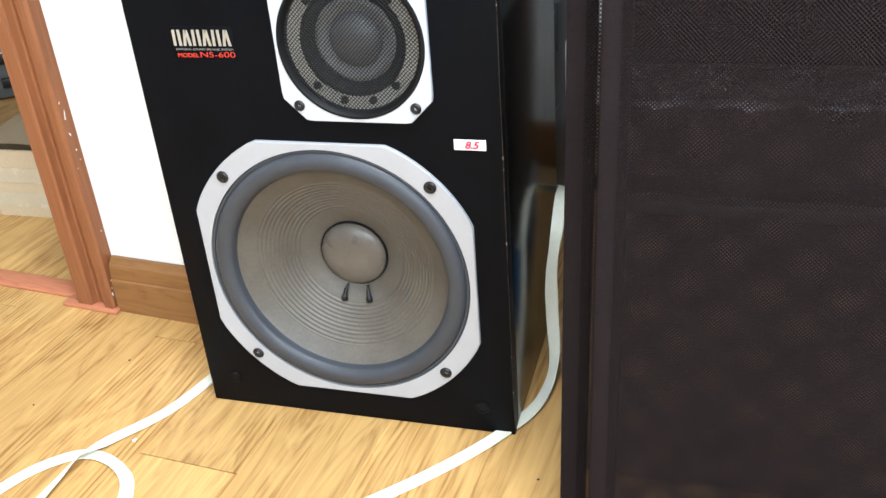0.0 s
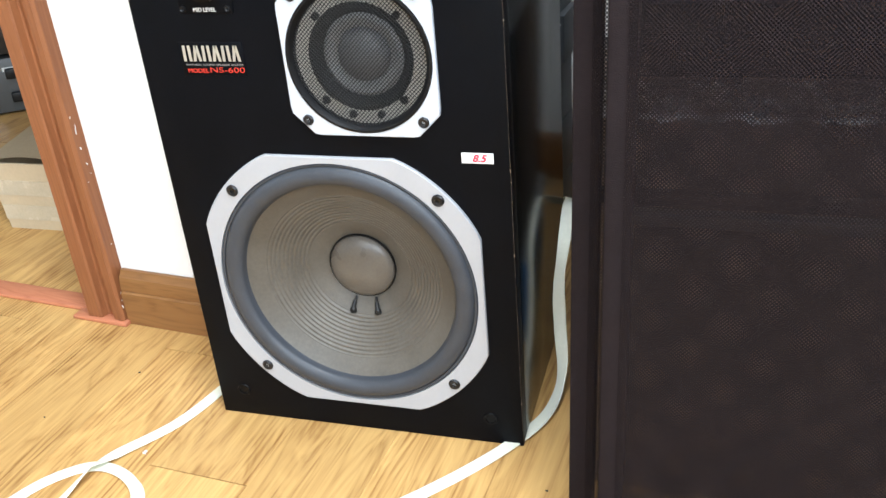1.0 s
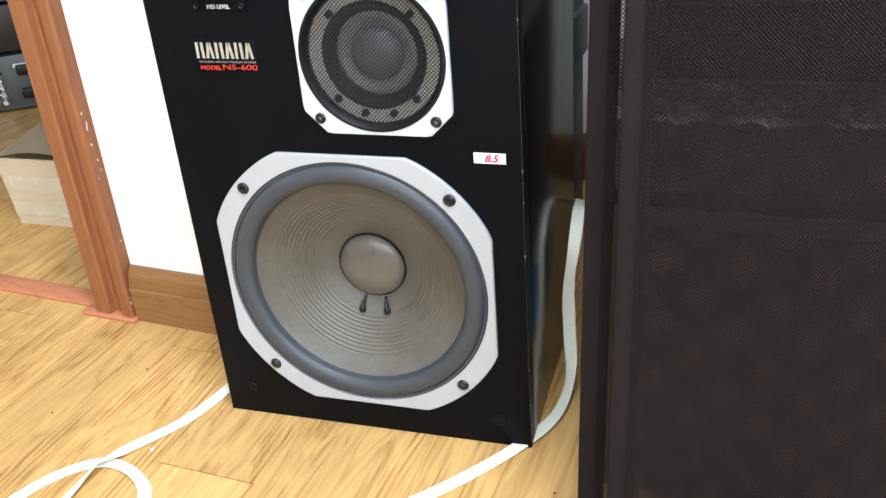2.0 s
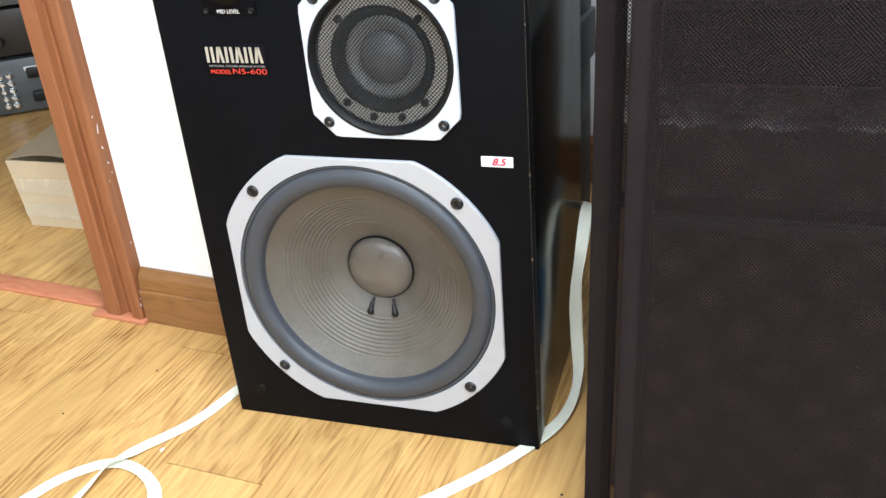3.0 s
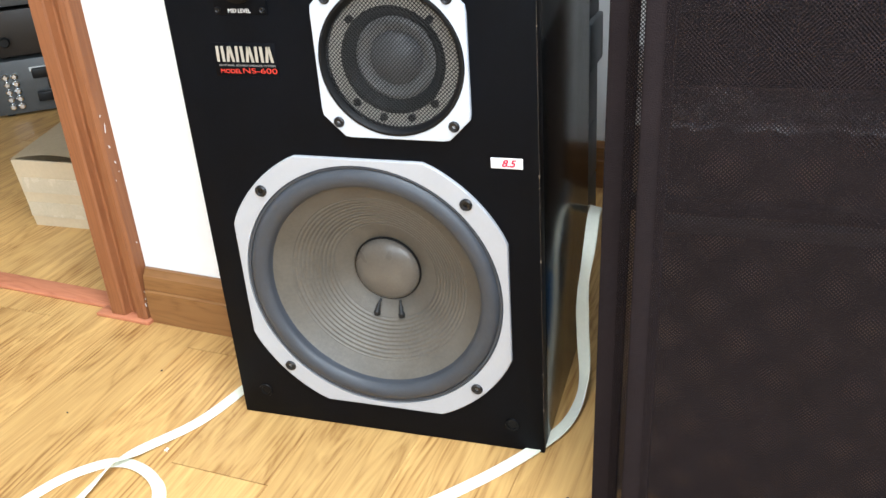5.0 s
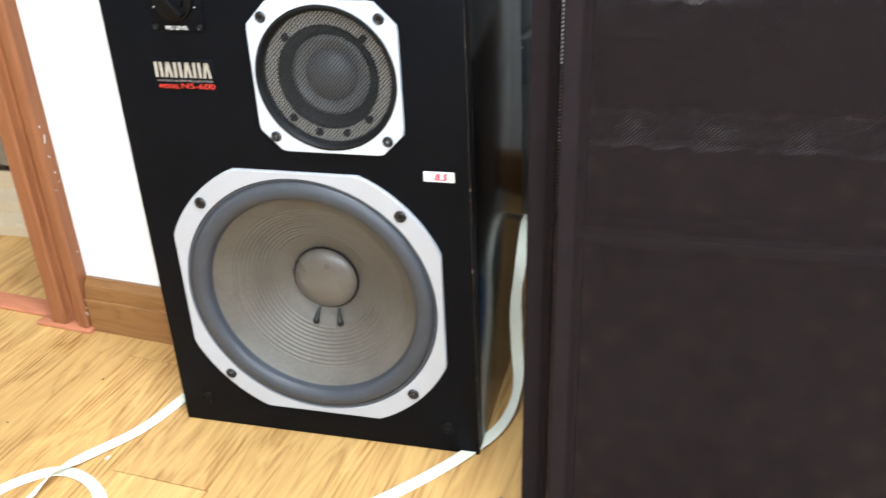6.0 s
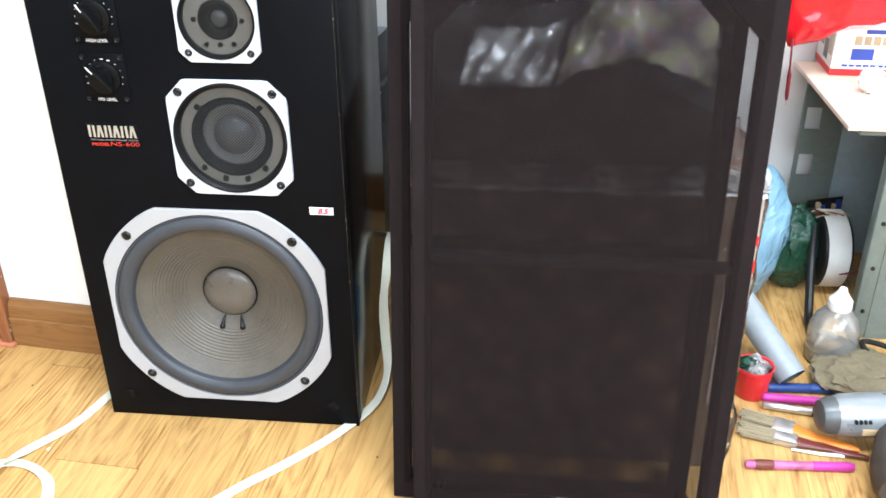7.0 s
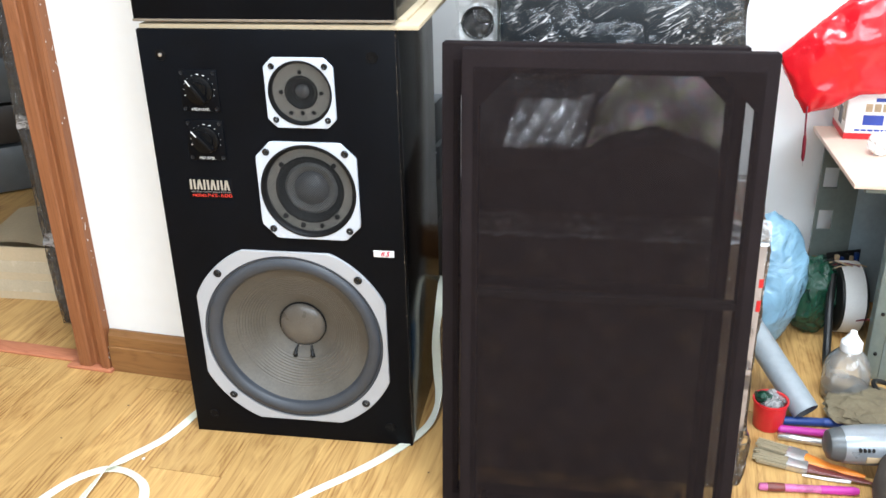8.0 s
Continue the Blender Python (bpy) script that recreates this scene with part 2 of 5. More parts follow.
def cloth_mat(name, colour, open_share, pitch):
    """Woven grille cloth: dark threads with see-through holes between them."""
    m = bpy.data.materials.new(name)
    m.use_nodes = True
    n, l = m.node_tree.nodes, m.node_tree.links
    b = n["Principled BSDF"]
    b.inputs["Roughness"].default_value = 0.85
    b.inputs["Specular IOR Level"].default_value = 0.08
    tc, mp = n.new("ShaderNodeTexCoord"), n.new("ShaderNodeMapping")
    mp.inputs["Rotation"].default_value = (0, radians(45), 0)
    l.new(tc.outputs["Object"], mp.inputs[0])
    waves = []
    for axis in ("X", "Z"):
        w = n.new("ShaderNodeTexWave")
        w.bands_direction = axis
        w.inputs["Scale"].default_value = 0.314 / pitch
        w.inputs["Distortion"].default_value = 0.6
        w.inputs["Detail Scale"].default_value = 2.0
        l.new(mp.outputs[0], w.inputs[0])
        waves.append(w)
    mul = n.new("ShaderNodeMath")
    mul.operation = "MULTIPLY"
    l.new(waves[0].outputs["Fac"], mul.inputs[0])
    l.new(waves[1].outputs["Fac"], mul.inputs[1])
    hole = n.new("ShaderNodeMapRange")
    hole.inputs["From Min"].default_value, hole.inputs["From Max"].default_value = 0.1, 0.6
    hole.inputs["To Min"].default_value, hole.inputs["To Max"].default_value = open_share * 0.22, open_share * 2.5
    l.new(mul.outputs[0], hole.inputs[0])
    no = n.new("ShaderNodeTexNoise")
    no.inputs["Scale"].default_value, no.inputs["Detail"].default_value = 14, 5
    l.new(tc.outputs["Object"], no.inputs[0])
    ramp = n.new("ShaderNodeValToRGB")
    ramp.color_ramp.elements[0].color = (*[c * 0.8 for c in colour], 1)
    ramp.color_ramp.elements[1].color = (*[c * 1.25 for c in colour], 1)
    l.new(no.outputs[0], ramp.inputs[0])
    weave, tint = n.new("ShaderNodeMapRange"), n.new("ShaderNodeHueSaturation")
    weave.inputs["From Max"].default_value, weave.inputs["To Min"].default_value, weave.inputs["To Max"].default_value = 0.6, 1.3, 0.5
    l.new(mul.outputs[0], weave.inputs[0])
    slub, slub_value, uneven = n.new("ShaderNodeTexNoise"), n.new("ShaderNodeMapRange"), n.new("ShaderNodeMath")
    slub.inputs["Scale"].default_value, slub.inputs["Detail"].default_value = 450, 2
    l.new(tc.outputs["Object"], slub.inputs[0])
    slub_value.inputs["From Min"].default_value, slub_value.inputs["From Max"].default_value = 0.3, 0.7
    slub_value.inputs["To Min"].default_value, slub_value.inputs["To Max"].default_value = 0.82, 1.18
    l.new(slub.outputs[0], slub_value.inputs[0])
    uneven.operation = "MULTIPLY"
    l.new(weave.outputs[0], uneven.inputs[0])
    l.new(slub_value.outputs[0], uneven.inputs[1])
    l.new(uneven.outputs[0], tint.inputs["Value"])
    l.new(ramp.outputs[0], tint.inputs["Color"])
    l.new(tint.outputs[0], b.inputs["Base Color"])
    bp = n.new("ShaderNodeBump")
    bp.inputs["Strength"].default_value, bp.inputs["Distance"].default_value = 0.8, 0.0008
    l.new(mul.outputs[0], bp.inputs["Height"])
    l.new(bp.outputs[0], b.inputs["Normal"])
    tr, mix = n.new("ShaderNodeBsdfTransparent"), n.new("ShaderNodeMixShader")
    l.new(hole.outputs[0], mix.inputs[0])
    l.new(b.outputs[0], mix.inputs[1])
    l.new(tr.outputs[0], mix.inputs[2])
    l.new(mix.outputs[0], n["Material Output"].inputs[0])
    return m


WHITE_WALL = mat("white_wall_paint", (0.82, 0.82, 0.81), 0.75, vary=0.03, scale=3, bump=0.15, bump_scale=60)
CEILING = mat("ceiling_paint", (0.8, 0.8, 0.78), 0.85, vary=0.03, scale=2)
PLANK = wood("oak_laminate", (0.62, 0.382, 0.142), (0.26, 0.118, 0.033), rough=0.42, along="Y", per_object=0.10, streaks=0.24, soft=True, wide=1.2, lines=0.31)
SUBFLOOR = mat("subfloor", (0.12, 0.07, 0.03), 0.8)
CASING = wood("reddish_door_casing", (0.275, 0.105, 0.043), (0.195, 0.068, 0.027), rough=0.42, along="Z", per_object=0.03, knots=0.3)
SKIRTING = wood("brown_skirting", (0.27, 0.13, 0.047), (0.18, 0.08, 0.028), rough=0.4, along="X", per_object=0.03)
THRESH = wood("salmon_threshold", (0.50, 0.19, 0.10), (0.36, 0.12, 0.06), rough=0.5, along="X", per_object=0.03)
BLACK_FRONT = mat("satin_black_baffle", (0.0021, 0.0026, 0.0040), 0.5, vary=0.3, scale=14, bump=0.05, bump_scale=500, rough_vary=0.08, spec=0.09)
BLACK_SIDE = mat("polished_black_side", (0.004, 0.0042, 0.005), 0.20, spec=0.42, vary=0.3, scale=9, bump=0.012, bump_scale=18, rough_vary=0.06)
RAW_EDGE = mat("bare_edge_wood", (0.19, 0.15, 0.11), 0.7, vary=0.25, scale=80)
FLANGE = mat("silver_flange", (0.395, 0.405, 0.43), 0.45, metal=0.15, vary=0.03, scale=25, bump=0.04, bump_scale=900)
FLANGE_W = mat("pale_silver_flange", (0.50, 0.54, 0.60), 0.42, metal=0.1, vary=0.03, scale=25, bump=0.03, bump_scale=900)
RUBBER = mat("slate_rubber_surround", (0.041, 0.046, 0.055), 0.46, vary=0.12, scale=40, bump=0.05, bump_scale=300)
PAPER = mat("brown_paper_cone", (0.090, 0.080, 0.066), 0.46, vary=0.2, scale=26, bump=0.12, bump_scale=600)
CAP = mat("brown_dust_cap", (0.108, 0.095, 0.080), 0.30, vary=0.22, scale=35, bump=0.06, bump_scale=500)
BLACK_RING = mat("black_ring", (0.006, 0.006, 0.0065), 0.5, vary=0.2, spec=0.2)
GREY_PLATE = mat("warm_grey_plate", (0.42, 0.40, 0.36), 0.5, vary=0.08)
DOME = mat("grey_dome", (0.125, 0.125, 0.13), 0.24, vary=0.15, scale=60)
DOME_RING = mat("grey_dome_surround", (0.20, 0.20, 0.20), 0.45, vary=0.1)
WIRE = mat("black_wire_mesh", (0.02, 0.02, 0.02), 0.35, metal=0.6, vary=0.1)
SCREW = mat("black_screw", (0.03, 0.03, 0.032), 0.3, metal=0.7, vary=0.2)
HOLE = mat("black_hole", (0.004, 0.004, 0.004), 0.7)
KNOB = mat("black_knob", (0.004, 0.004, 0.0045), 0.35, vary=0.2, spec=0.14)
PRINT = mat("white_print", (0.78, 0.78, 0.76), 0.5, vary=0.05)
GOLD_PRINT = mat("pale_gold_print", (0.43, 0.40, 0.34), 0.35, metal=0.3, vary=0.08)
GREY_PRINT = mat("grey_print", (0.22, 0.21, 0.2), 0.5, vary=0.05)
RED_PRINT = mat("red_print", (0.75, 0.05, 0.03), 0.5, vary=0.05)
RED_PEN = mat("red_felt_pen", (0.55, 0.01, 0.05), 0.5, vary=0.1)
STICKER = mat("white_sticker", (0.82, 0.82, 0.82), 0.4, vary=0.03)
CLOTH = cloth_mat("dark_brown_grille_cloth", (0.0118, 0.0083, 0.0087), 0.31, 0.0021)
WRAP_CLOTH = mat("dark_brown_cloth_on_frame", (0.0148, 0.0108, 0.0114), 0.9, vary=0.2, scale=20, bump=0.35, bump_scale=900, spec=0.08)
BATTEN = mat("dark_grille_batten", (0.010, 0.008, 0.008), 0.8, vary=0.2)
RIBBON = mat("cream_flat_cable", (0.74, 0.74, 0.62), 0.5, vary=0.06, scale=20, bump=0.05)
FILM = film_mat("clear_stretch_film", clear=0.98, rough=0.1, body=0.1, glint_lines=0.0)
FILM_GLINTS = film_mat("creased_film_painted_glints", clear=0.98, rough=0.07, body=0.06, bump=0.45, scale=16.0, glint_lines=1.0)
FILM_DENSE = film_mat("bunched_stretch_film", clear=0.5, scale=60.0, body=0.5)
BAG_BLUE = film_mat("blue_plastic_bag", (0.38, 0.69, 0.92), clear=0.24, rough=0.12, scale=13, bump=1.0)
BAG_GREEN = film_mat("green_plastic_bag", (0.016, 0.10, 0.058), clear=0.15, rough=0.18, scale=25)
BAG_RED = film_mat("red_plastic_bag", (0.85, 0.012, 0.025), clear=0.06, rough=0.15, scale=6, bump=0.35, body=0.1)
CARD = mat("brown_cardboard", (0.27, 0.19, 0.13), 0.75, vary=0.12, scale=12, bump=0.1, stretch=(1, 1, 6))
CARD_PALE = mat("pale_cardboard", (0.52, 0.42, 0.28), 0.75, vary=0.08, scale=14, bump=0.1)
BLACK_BOX = mat("black_vinyl_box", (0.012, 0.020, 0.026), 0.35, vary=0.25, scale=10, bump=0.1, stretch=(8, 8, 1))
WHITE_BOX = mat("white_lacquer", (0.72, 0.73, 0.73), 0.35, vary=0.04)
METAL_GREEN = mat("grey_green_steel", (0.145, 0.17, 0.152), 0.5, metal=0.2, vary=0.15, scale=12, bump=0.04)
METAL_BLUE = mat("pale_blue_steel", (0.30, 0.37, 0.40), 0.45, metal=0.2, vary=0.12, scale=9, bump=0.04)
TABLE_TOP = mat("pinkish_laminate_board", (0.74, 0.55, 0.44), 0.45, vary=0.05, scale=8)
GREY_TUBE = mat("grey_plastic_tube", (0.235, 0.265, 0.285), 0.32, vary=0.16, scale=7)
TUBE_IN = mat("dark_tube_inside", (0.05, 0.05, 0.055), 0.6)
RED_PLASTIC = mat("red_plastic", (0.60, 0.02, 0.025), 0.35, vary=0.08)
CLEAR = film_mat("clear_bottle_plastic", (0.93, 0.95, 0.95), clear=0.74, rough=0.06, bump=0.15, scale=12, body=0.2)
WHITE_PLASTIC = mat("white_plastic", (0.82, 0.82, 0.82), 0.4, vary=0.04)
OIL = mat("brown_liquid", (0.25, 0.17, 0.09), 0.15, vary=0.2)
BRISTLE = mat("grey_bristles", (0.34, 0.28, 0.18), 0.8, vary=0.3, scale=60, bump=0.6, bump_scale=400, stretch=(1, 8, 8))
FERRULE = mat("steel_ferrule", (0.6, 0.6, 0.6), 0.3, metal=0.9, vary=0.1)
ORANGE = mat("orange_handle", (0.75, 0.22, 0.03), 0.4, vary=0.1)
MAROON = mat("maroon_handle", (0.14, 0.03, 0.025), 0.35, vary=0.15)
BLUE_SCRAP = mat("blue_plastic", (0.02, 0.12, 0.28), 0.3, vary=0.2)
BLUE_INK = mat("blue_marker", (0.012, 0.04, 0.17), 0.4, vary=0.1)
MAGENTA = mat("magenta_marker", (0.42, 0.03, 0.26), 0.4, vary=0.1)
PINK = mat("pink_pen", (0.42, 0.10, 0.24), 0.35, vary=0.55, scale=70)
BLACK_PLASTIC = mat("black_plastic", (0.012, 0.012, 0.012), 0.4, vary=0.2, spec=0.3)
SILVER_PLASTIC = mat("silver_plastic", (0.27, 0.295, 0.32), 0.3, metal=0.4, vary=0.08)
YELLOW = mat("yellow_label", (0.85, 0.72, 0.03), 0.5, vary=0.05)
KHAKI = mat("khaki_cloth", (0.16, 0.13, 0.08), 0.85, vary=0.25, scale=18, bump=0.4, bump_scale=300)
TAPE_WHITE = mat("white_transformer_tape", (0.72, 0.72, 0.70), 0.5, vary=0.06, bump=0.2)
COPPER_WIRE = mat("tan_lead", (0.45, 0.33, 0.2), 0.4, vary=0.2)
RED_WIRE = mat("red_test_lead", (0.12, 0.004, 0.012), 0.4, vary=0.1)
BLUE_PRINT = mat("dark_blue_print", (0.03, 0.06, 0.30), 0.45, vary=0.05)
TAPE_TAN = mat("tan_packing_tape", (0.52, 0.45, 0.33), 0.25, vary=0.1)
CARTON_WHITE = mat("white_carton", (0.78, 0.76, 0.72), 0.5, vary=0.05)
DARK_CARTON = mat("dark_grey_carton", (0.12, 0.135, 0.15), 0.5, vary=0.12)
AMP_GREY = mat("grey_steel_case", (0.10, 0.108, 0.112), 0.4, metal=0.4, vary=0.12)
AMP_DARK = mat("dark_brown_case", (0.022, 0.018, 0.015), 0.4, vary=0.2)
DARK_FOAM = mat("charcoal_panel", (0.035, 0.037, 0.04), 0.8, vary=0.15, scale=40, bump=0.2)
BUNCHED = mat("bunched_film", (0.82, 0.83, 0.86), 0.22, vary=0.1, bump=0.5, bump_scale=150)
PALE_LIT = mat("pale_lit_cardboard", (0.36, 0.30, 0.27), 0.3, vary=0.12, scale=40)
BROWN_VINYL = mat("brown_vinyl", (0.22, 0.175, 0.145), 0.4, vary=0.2, scale=14)
CHROME = mat("chrome", (0.75, 0.75, 0.75), 0.15, metal=1.0, vary=0.05)

# silver for a film reflection that is built as a sheet
SILVER_FILM = mat("silver_glint", (0.85, 0.86, 0.9), 0.25, metal=0.5, vary=0.1, scale=50, bump=0.4, bump_scale=120)


def coloured_film(name):
    """Glossy plastic in patches of several colours, for a reflection built as a sheet."""
    m = mat(name, (0.7, 0.7, 0.6), 0.22, metal=0.15, vary=0.3, scale=28, bump=0.5, bump_scale=60)
    n, l = m.node_tree.nodes, m.node_tree.links
    tc, no, ramp = n.new("ShaderNodeTexCoord"), n.new("ShaderNodeTexNoise"), n.new("ShaderNodeValToRGB")
    no.inputs["Scale"].default_value, no.inputs["Detail"].default_value, no.inputs["Distortion"].default_value = 34, 3, 0.8
    l.new(tc.outputs["Object"], no.inputs[0])
    l.new(no.outputs[0], ramp.inputs[0])
    e = ramp.color_ramp.elements
    e[0].position, e[0].color, e[1].position, e[1].color = 0.30, (0.50, 0.55, 0.25, 1), 0.72, (0.85, 0.85, 0.75, 1)
    for at, c in ((0.40, (0.78, 0.76, 0.55, 1)), (0.47, (0.70, 0.68, 0.66, 1)), (0.53, (0.70, 0.38, 0.44, 1)), (0.57, (0.66, 0.64, 0.66, 1)), (0.63, (0.38, 0.44, 0.64, 1))):
        e.new(at).color = c
    l.new(ramp.outputs[0], n["Principled BSDF"].inputs["Base Color"])
    return m


GLINT_COLOURS = coloured_film("film_glint_colours")

# ---- mesh helpers ----


def box(bm, x0, x1, y0, y1, z0, z1, bevel=0.0):
    """A box between two corners, its edges rounded by bevel."""
    made = bmesh.ops.create_cube(bm, size=1.0)["verts"]
    bmesh.ops.transform(bm, verts=made, matrix=Matrix.Translation(((x0 + x1) / 2, (y0 + y1) / 2, (z0 + z1) / 2)) @ Matrix.Diagonal((x1 - x0, y1 - y0, z1 - z0, 1)))
    if bevel:
        edges = list({e for v in made for e in v.link_edges})
        bmesh.ops.bevel(bm, geom=edges, offset=bevel, segments=2, profile=0.5, affect="EDGES")
    return bm


def lathe(profile, segs=64, close=False):
    """A turned form round z; profile: (radius, height) from one end to the other."""
    bm = bmesh.new()
    rings = []
    for r, z in profile:
        if r < 1e-6:
            rings.append([bm.verts.new((0, 0, z))])
        else:
            rings.append([bm.verts.new((r * math.cos(2 * math.pi * i / segs), r * math.sin(2 * math.pi * i / segs), z)) for i in range(segs)])
    for a, b in zip(rings, rings[1:] + (rings[:1] if close else [])):
        for i in range(segs):
            j = (i + 1) % segs
            if len(a) == 1 and len(b) == 1:
                continue
            if len(a) == 1:
                bm.faces.new((a[0], b[j], b[i]))
            elif len(b) == 1:
                bm.faces.new((a[i], a[j], b[0]))
            else:
                bm.faces.new((a[i], a[j], b[j], b[i]))
    bmesh.ops.recalc_face_normals(bm, faces=bm.faces)
    return bm


def plate_with_hole(outline, radius, t, segs=96, bevel=0.0008):
    """A flat plate in x and y whose outline is given as a function of the angle, with a round hole; z from 0 to t."""
    bm = bmesh.new()
    rows = []
    for scale_in, z in ((None, 0.0), (None, t - bevel), (-bevel, t), ("hole", t), ("hole", 0.0)):
        row = []
        for i in range(segs):
            a = 2 * math.pi * (i + 0.5) / segs
            r = radius if scale_in == "hole" else outline(a) + (scale_in or 0.0)
            row.append(bm.verts.new((r * math.cos(a), r * math.sin(a), z)))
        rows.append(row)
    for a, b in zip(rows, rows[1:] + rows[:1]):
        for i in range(segs):
            j = (i + 1) % segs
            bm.faces.new((a[i], a[j], b[j], b[i]))
    bmesh.ops.recalc_face_normals(bm, faces=bm.faces)
    return bm


def tube(points, radius, segs=10, flat=1.0, caps=True):
    """A round rod along points (a sweep); radius may be one number or one for each point."""
    bm = bmesh.new()
    pts = [Vector(p) for p in points]
    rs = radius if isinstance(radius, (list, tuple)) else [radius] * len(pts)
    rows = []
    for i, p in enumerate(pts):
        d = (pts[min(i + 1, len(pts) - 1)] - pts[max(i - 1, 0)]).normalized()
        side = d.cross(Vector((0, 0, 1)))
        side = side.normalized() if side.length > 1e-4 else Vector((1, 0, 0))
        up = side.cross(d).normalized()
        rows.append([bm.verts.new(p + rs[i] * (math.cos(2 * math.pi * k / segs) * side + flat * math.sin(2 * math.pi * k / segs) * up)) for k in range(segs)])
    for a, b in zip(rows, rows[1:]):
        for i in range(segs):
            j = (i + 1) % segs
            bm.faces.new((a[i], a[j], b[j], b[i]))
    if caps:
        bm.faces.new(rows[0])
        bm.faces.new(rows[-1])
    bmesh.ops.recalc_face_normals(bm, faces=bm.faces)
    return bm


def smooth_path(points, steps=8):
    """Points along a smooth curve through the given ones."""
    p = [Vector(q) for q in points]
    p = [2 * p[0] - p[1], *p, 2 * p[-1] - p[-2]]
    out = []
    for i in range(1, len(p) - 2):
        for k in range(steps):
            t = k / steps
            a, b, c, d = p[i - 1:i + 3]
            out.append(0.5 * (2 * b + (c - a) * t + (2 * a - 5 * b + 4 * c - d) * t * t + (3 * b - a - 3 * c + d) * t ** 3))
    return out + [p[-2]]


def ribbon(points, width, thick, twist=None):
    """A flat band along points; twist gives its lean from lying flat, in degrees, for each point."""
    bm = bmesh.new()
    rows = []
    for i, p in enumerate(points):
        d = (points[min(i + 1, len(points) - 1)] - points[max(i - 1, 0)]).normalized()
        side = d.cross(Vector((0, 0, 1)))
        side = side.normalized() if side.length > 0.05 else Vector((0, -1, 0))
        if twist:
            side = Matrix.Rotation(radians(twist[i]), 3, d) @ side
        up = side.cross(d).normalized()
        rows.append([bm.verts.new(p + side * (s * width / 2) + up * (h * thick / 2)) for s, h in ((-1, -1), (-0.9, 1), (0, 0.7), (0.9, 1), (1, -1))])
    for a, b in zip(rows, rows[1:]):
        for i in range(5):
            j = (i + 1) % 5
            bm.faces.new((a[i], a[j], b[j], b[i]))
    bm.faces.new(rows[0])
    bm.faces.new(rows[-1])
    bmesh.ops.recalc_face_normals(bm, faces=bm.faces)
    return bm


def crumple(bm, amount, scale, seed=0.0):
    """Pushes the points of a mesh about, as creased film or cloth is."""
    for v in bm.verts:
        v.co += amount * Vector(noise.turbulence_vector(v.co * scale + Vector((seed, seed * 1.7, 0)), 3, False))
    return bm


def sheet(w, h, nx, ny, shape=None):
    """A grid w by h in x and z, facing -y; shape(u, v) gives its place for u, v in 0..1."""
    bm = bmesh.new()
    g = [[bm.verts.new(shape(i / nx, j / ny) if shape else (w * i / nx, 0, h * j / ny)) for j in range(ny + 1)] for i in range(nx + 1)]
    for i in range(nx):
        for j in range(ny):
            bm.faces.new((g[i][j], g[i + 1][j], g[i + 1][j + 1], g[i][j + 1]))
    return bm


def part(name, bm, material, parent=None, label="", m=None, smooth=True):
    """Links a bmesh as one mesh object, under a thing or a part."""
    me = bpy.data.meshes.new(name)
    if m is not None:
        bmesh.ops.transform(bm, verts=bm.verts, matrix=m)
    bm.to_mesh(me)
    bm.free()
    me.materials.append(material)
    if smooth:
        for poly in me.polygons:
            poly.use_smooth = True
        me.set_sharp_from_angle(angle=radians(35))
    ob = new(name, me)
    if parent is not None:
        ob.parent = parent
    if label:
        tagged(ob, label)
    return ob


def thing(name, m, label, category, group="", kind=""):
    """The empty at the base of a thing, which carries its parts."""
    ob = new(name)
    ob.empty_display_size = 0.05
    ob.matrix_world = m
    return tagged(ob, label, category, group, kind)


def lettering(text, size, width, material, parent, m, name="lettering", shear=0.0, bold=0.0):
    """Printed words in the built-in font, as a mesh, squeezed to a width."""
    cu = bpy.data.curves.new(name, "FONT")
    cu.body, cu.size, cu.extrude, cu.align_x, cu.align_y, cu.shear, cu.offset = text, size, 0.00015, "CENTER", "CENTER", shear, bold
    tmp = bpy.data.objects.new(name, cu)
    scene.collection.objects.link(tmp)
    bpy.context.view_layer.update()
    me = bpy.data.meshes.new_from_object(tmp.evaluated_get(bpy.context.evaluated_depsgraph_get()))
    bpy.data.objects.remove(tmp)
    xs = [v.co.x for v in me.vertices]
    k = width / max(max(xs) - min(xs), 1e-6)
    me.transform(m @ Matrix.Diagonal((k, 1, 1, 1)))
    me.materials.clear()
    me.materials.append(material)
    ob = new(name, me)
    ob.parent = parent
    return ob


FACE = Matrix.Rotation(radians(90), 4, "X")  # turns x, y, z into x, z, -y: a flat form then faces the front


def on_face(x, z, y=0.0):
    return Matrix.Translation((x, y, z)) @ FACE


# ---- the room ----
# The walls are turned a little against the loudspeaker; u runs along the wall, v into it.
WALL = Matrix.Translation((-0.2255, 0.167, 0)) @ Matrix.Rotation(radians(-5.9), 4, "Z")
STUB, BACK, ROOM_H = 0.185, 0.585, 2.6


def slab(name, spans, material, m=None, bevel=0.0, label="", kind="structure", category="wall"):
    bm = bmesh.new()
    for s in spans:
        box(bm, *s, bevel=bevel)
    ob = part(name, bm, material, smooth=False)
    if m is not None:
        ob.matrix_world = m
    return tagged(ob, label, category, kind=kind)


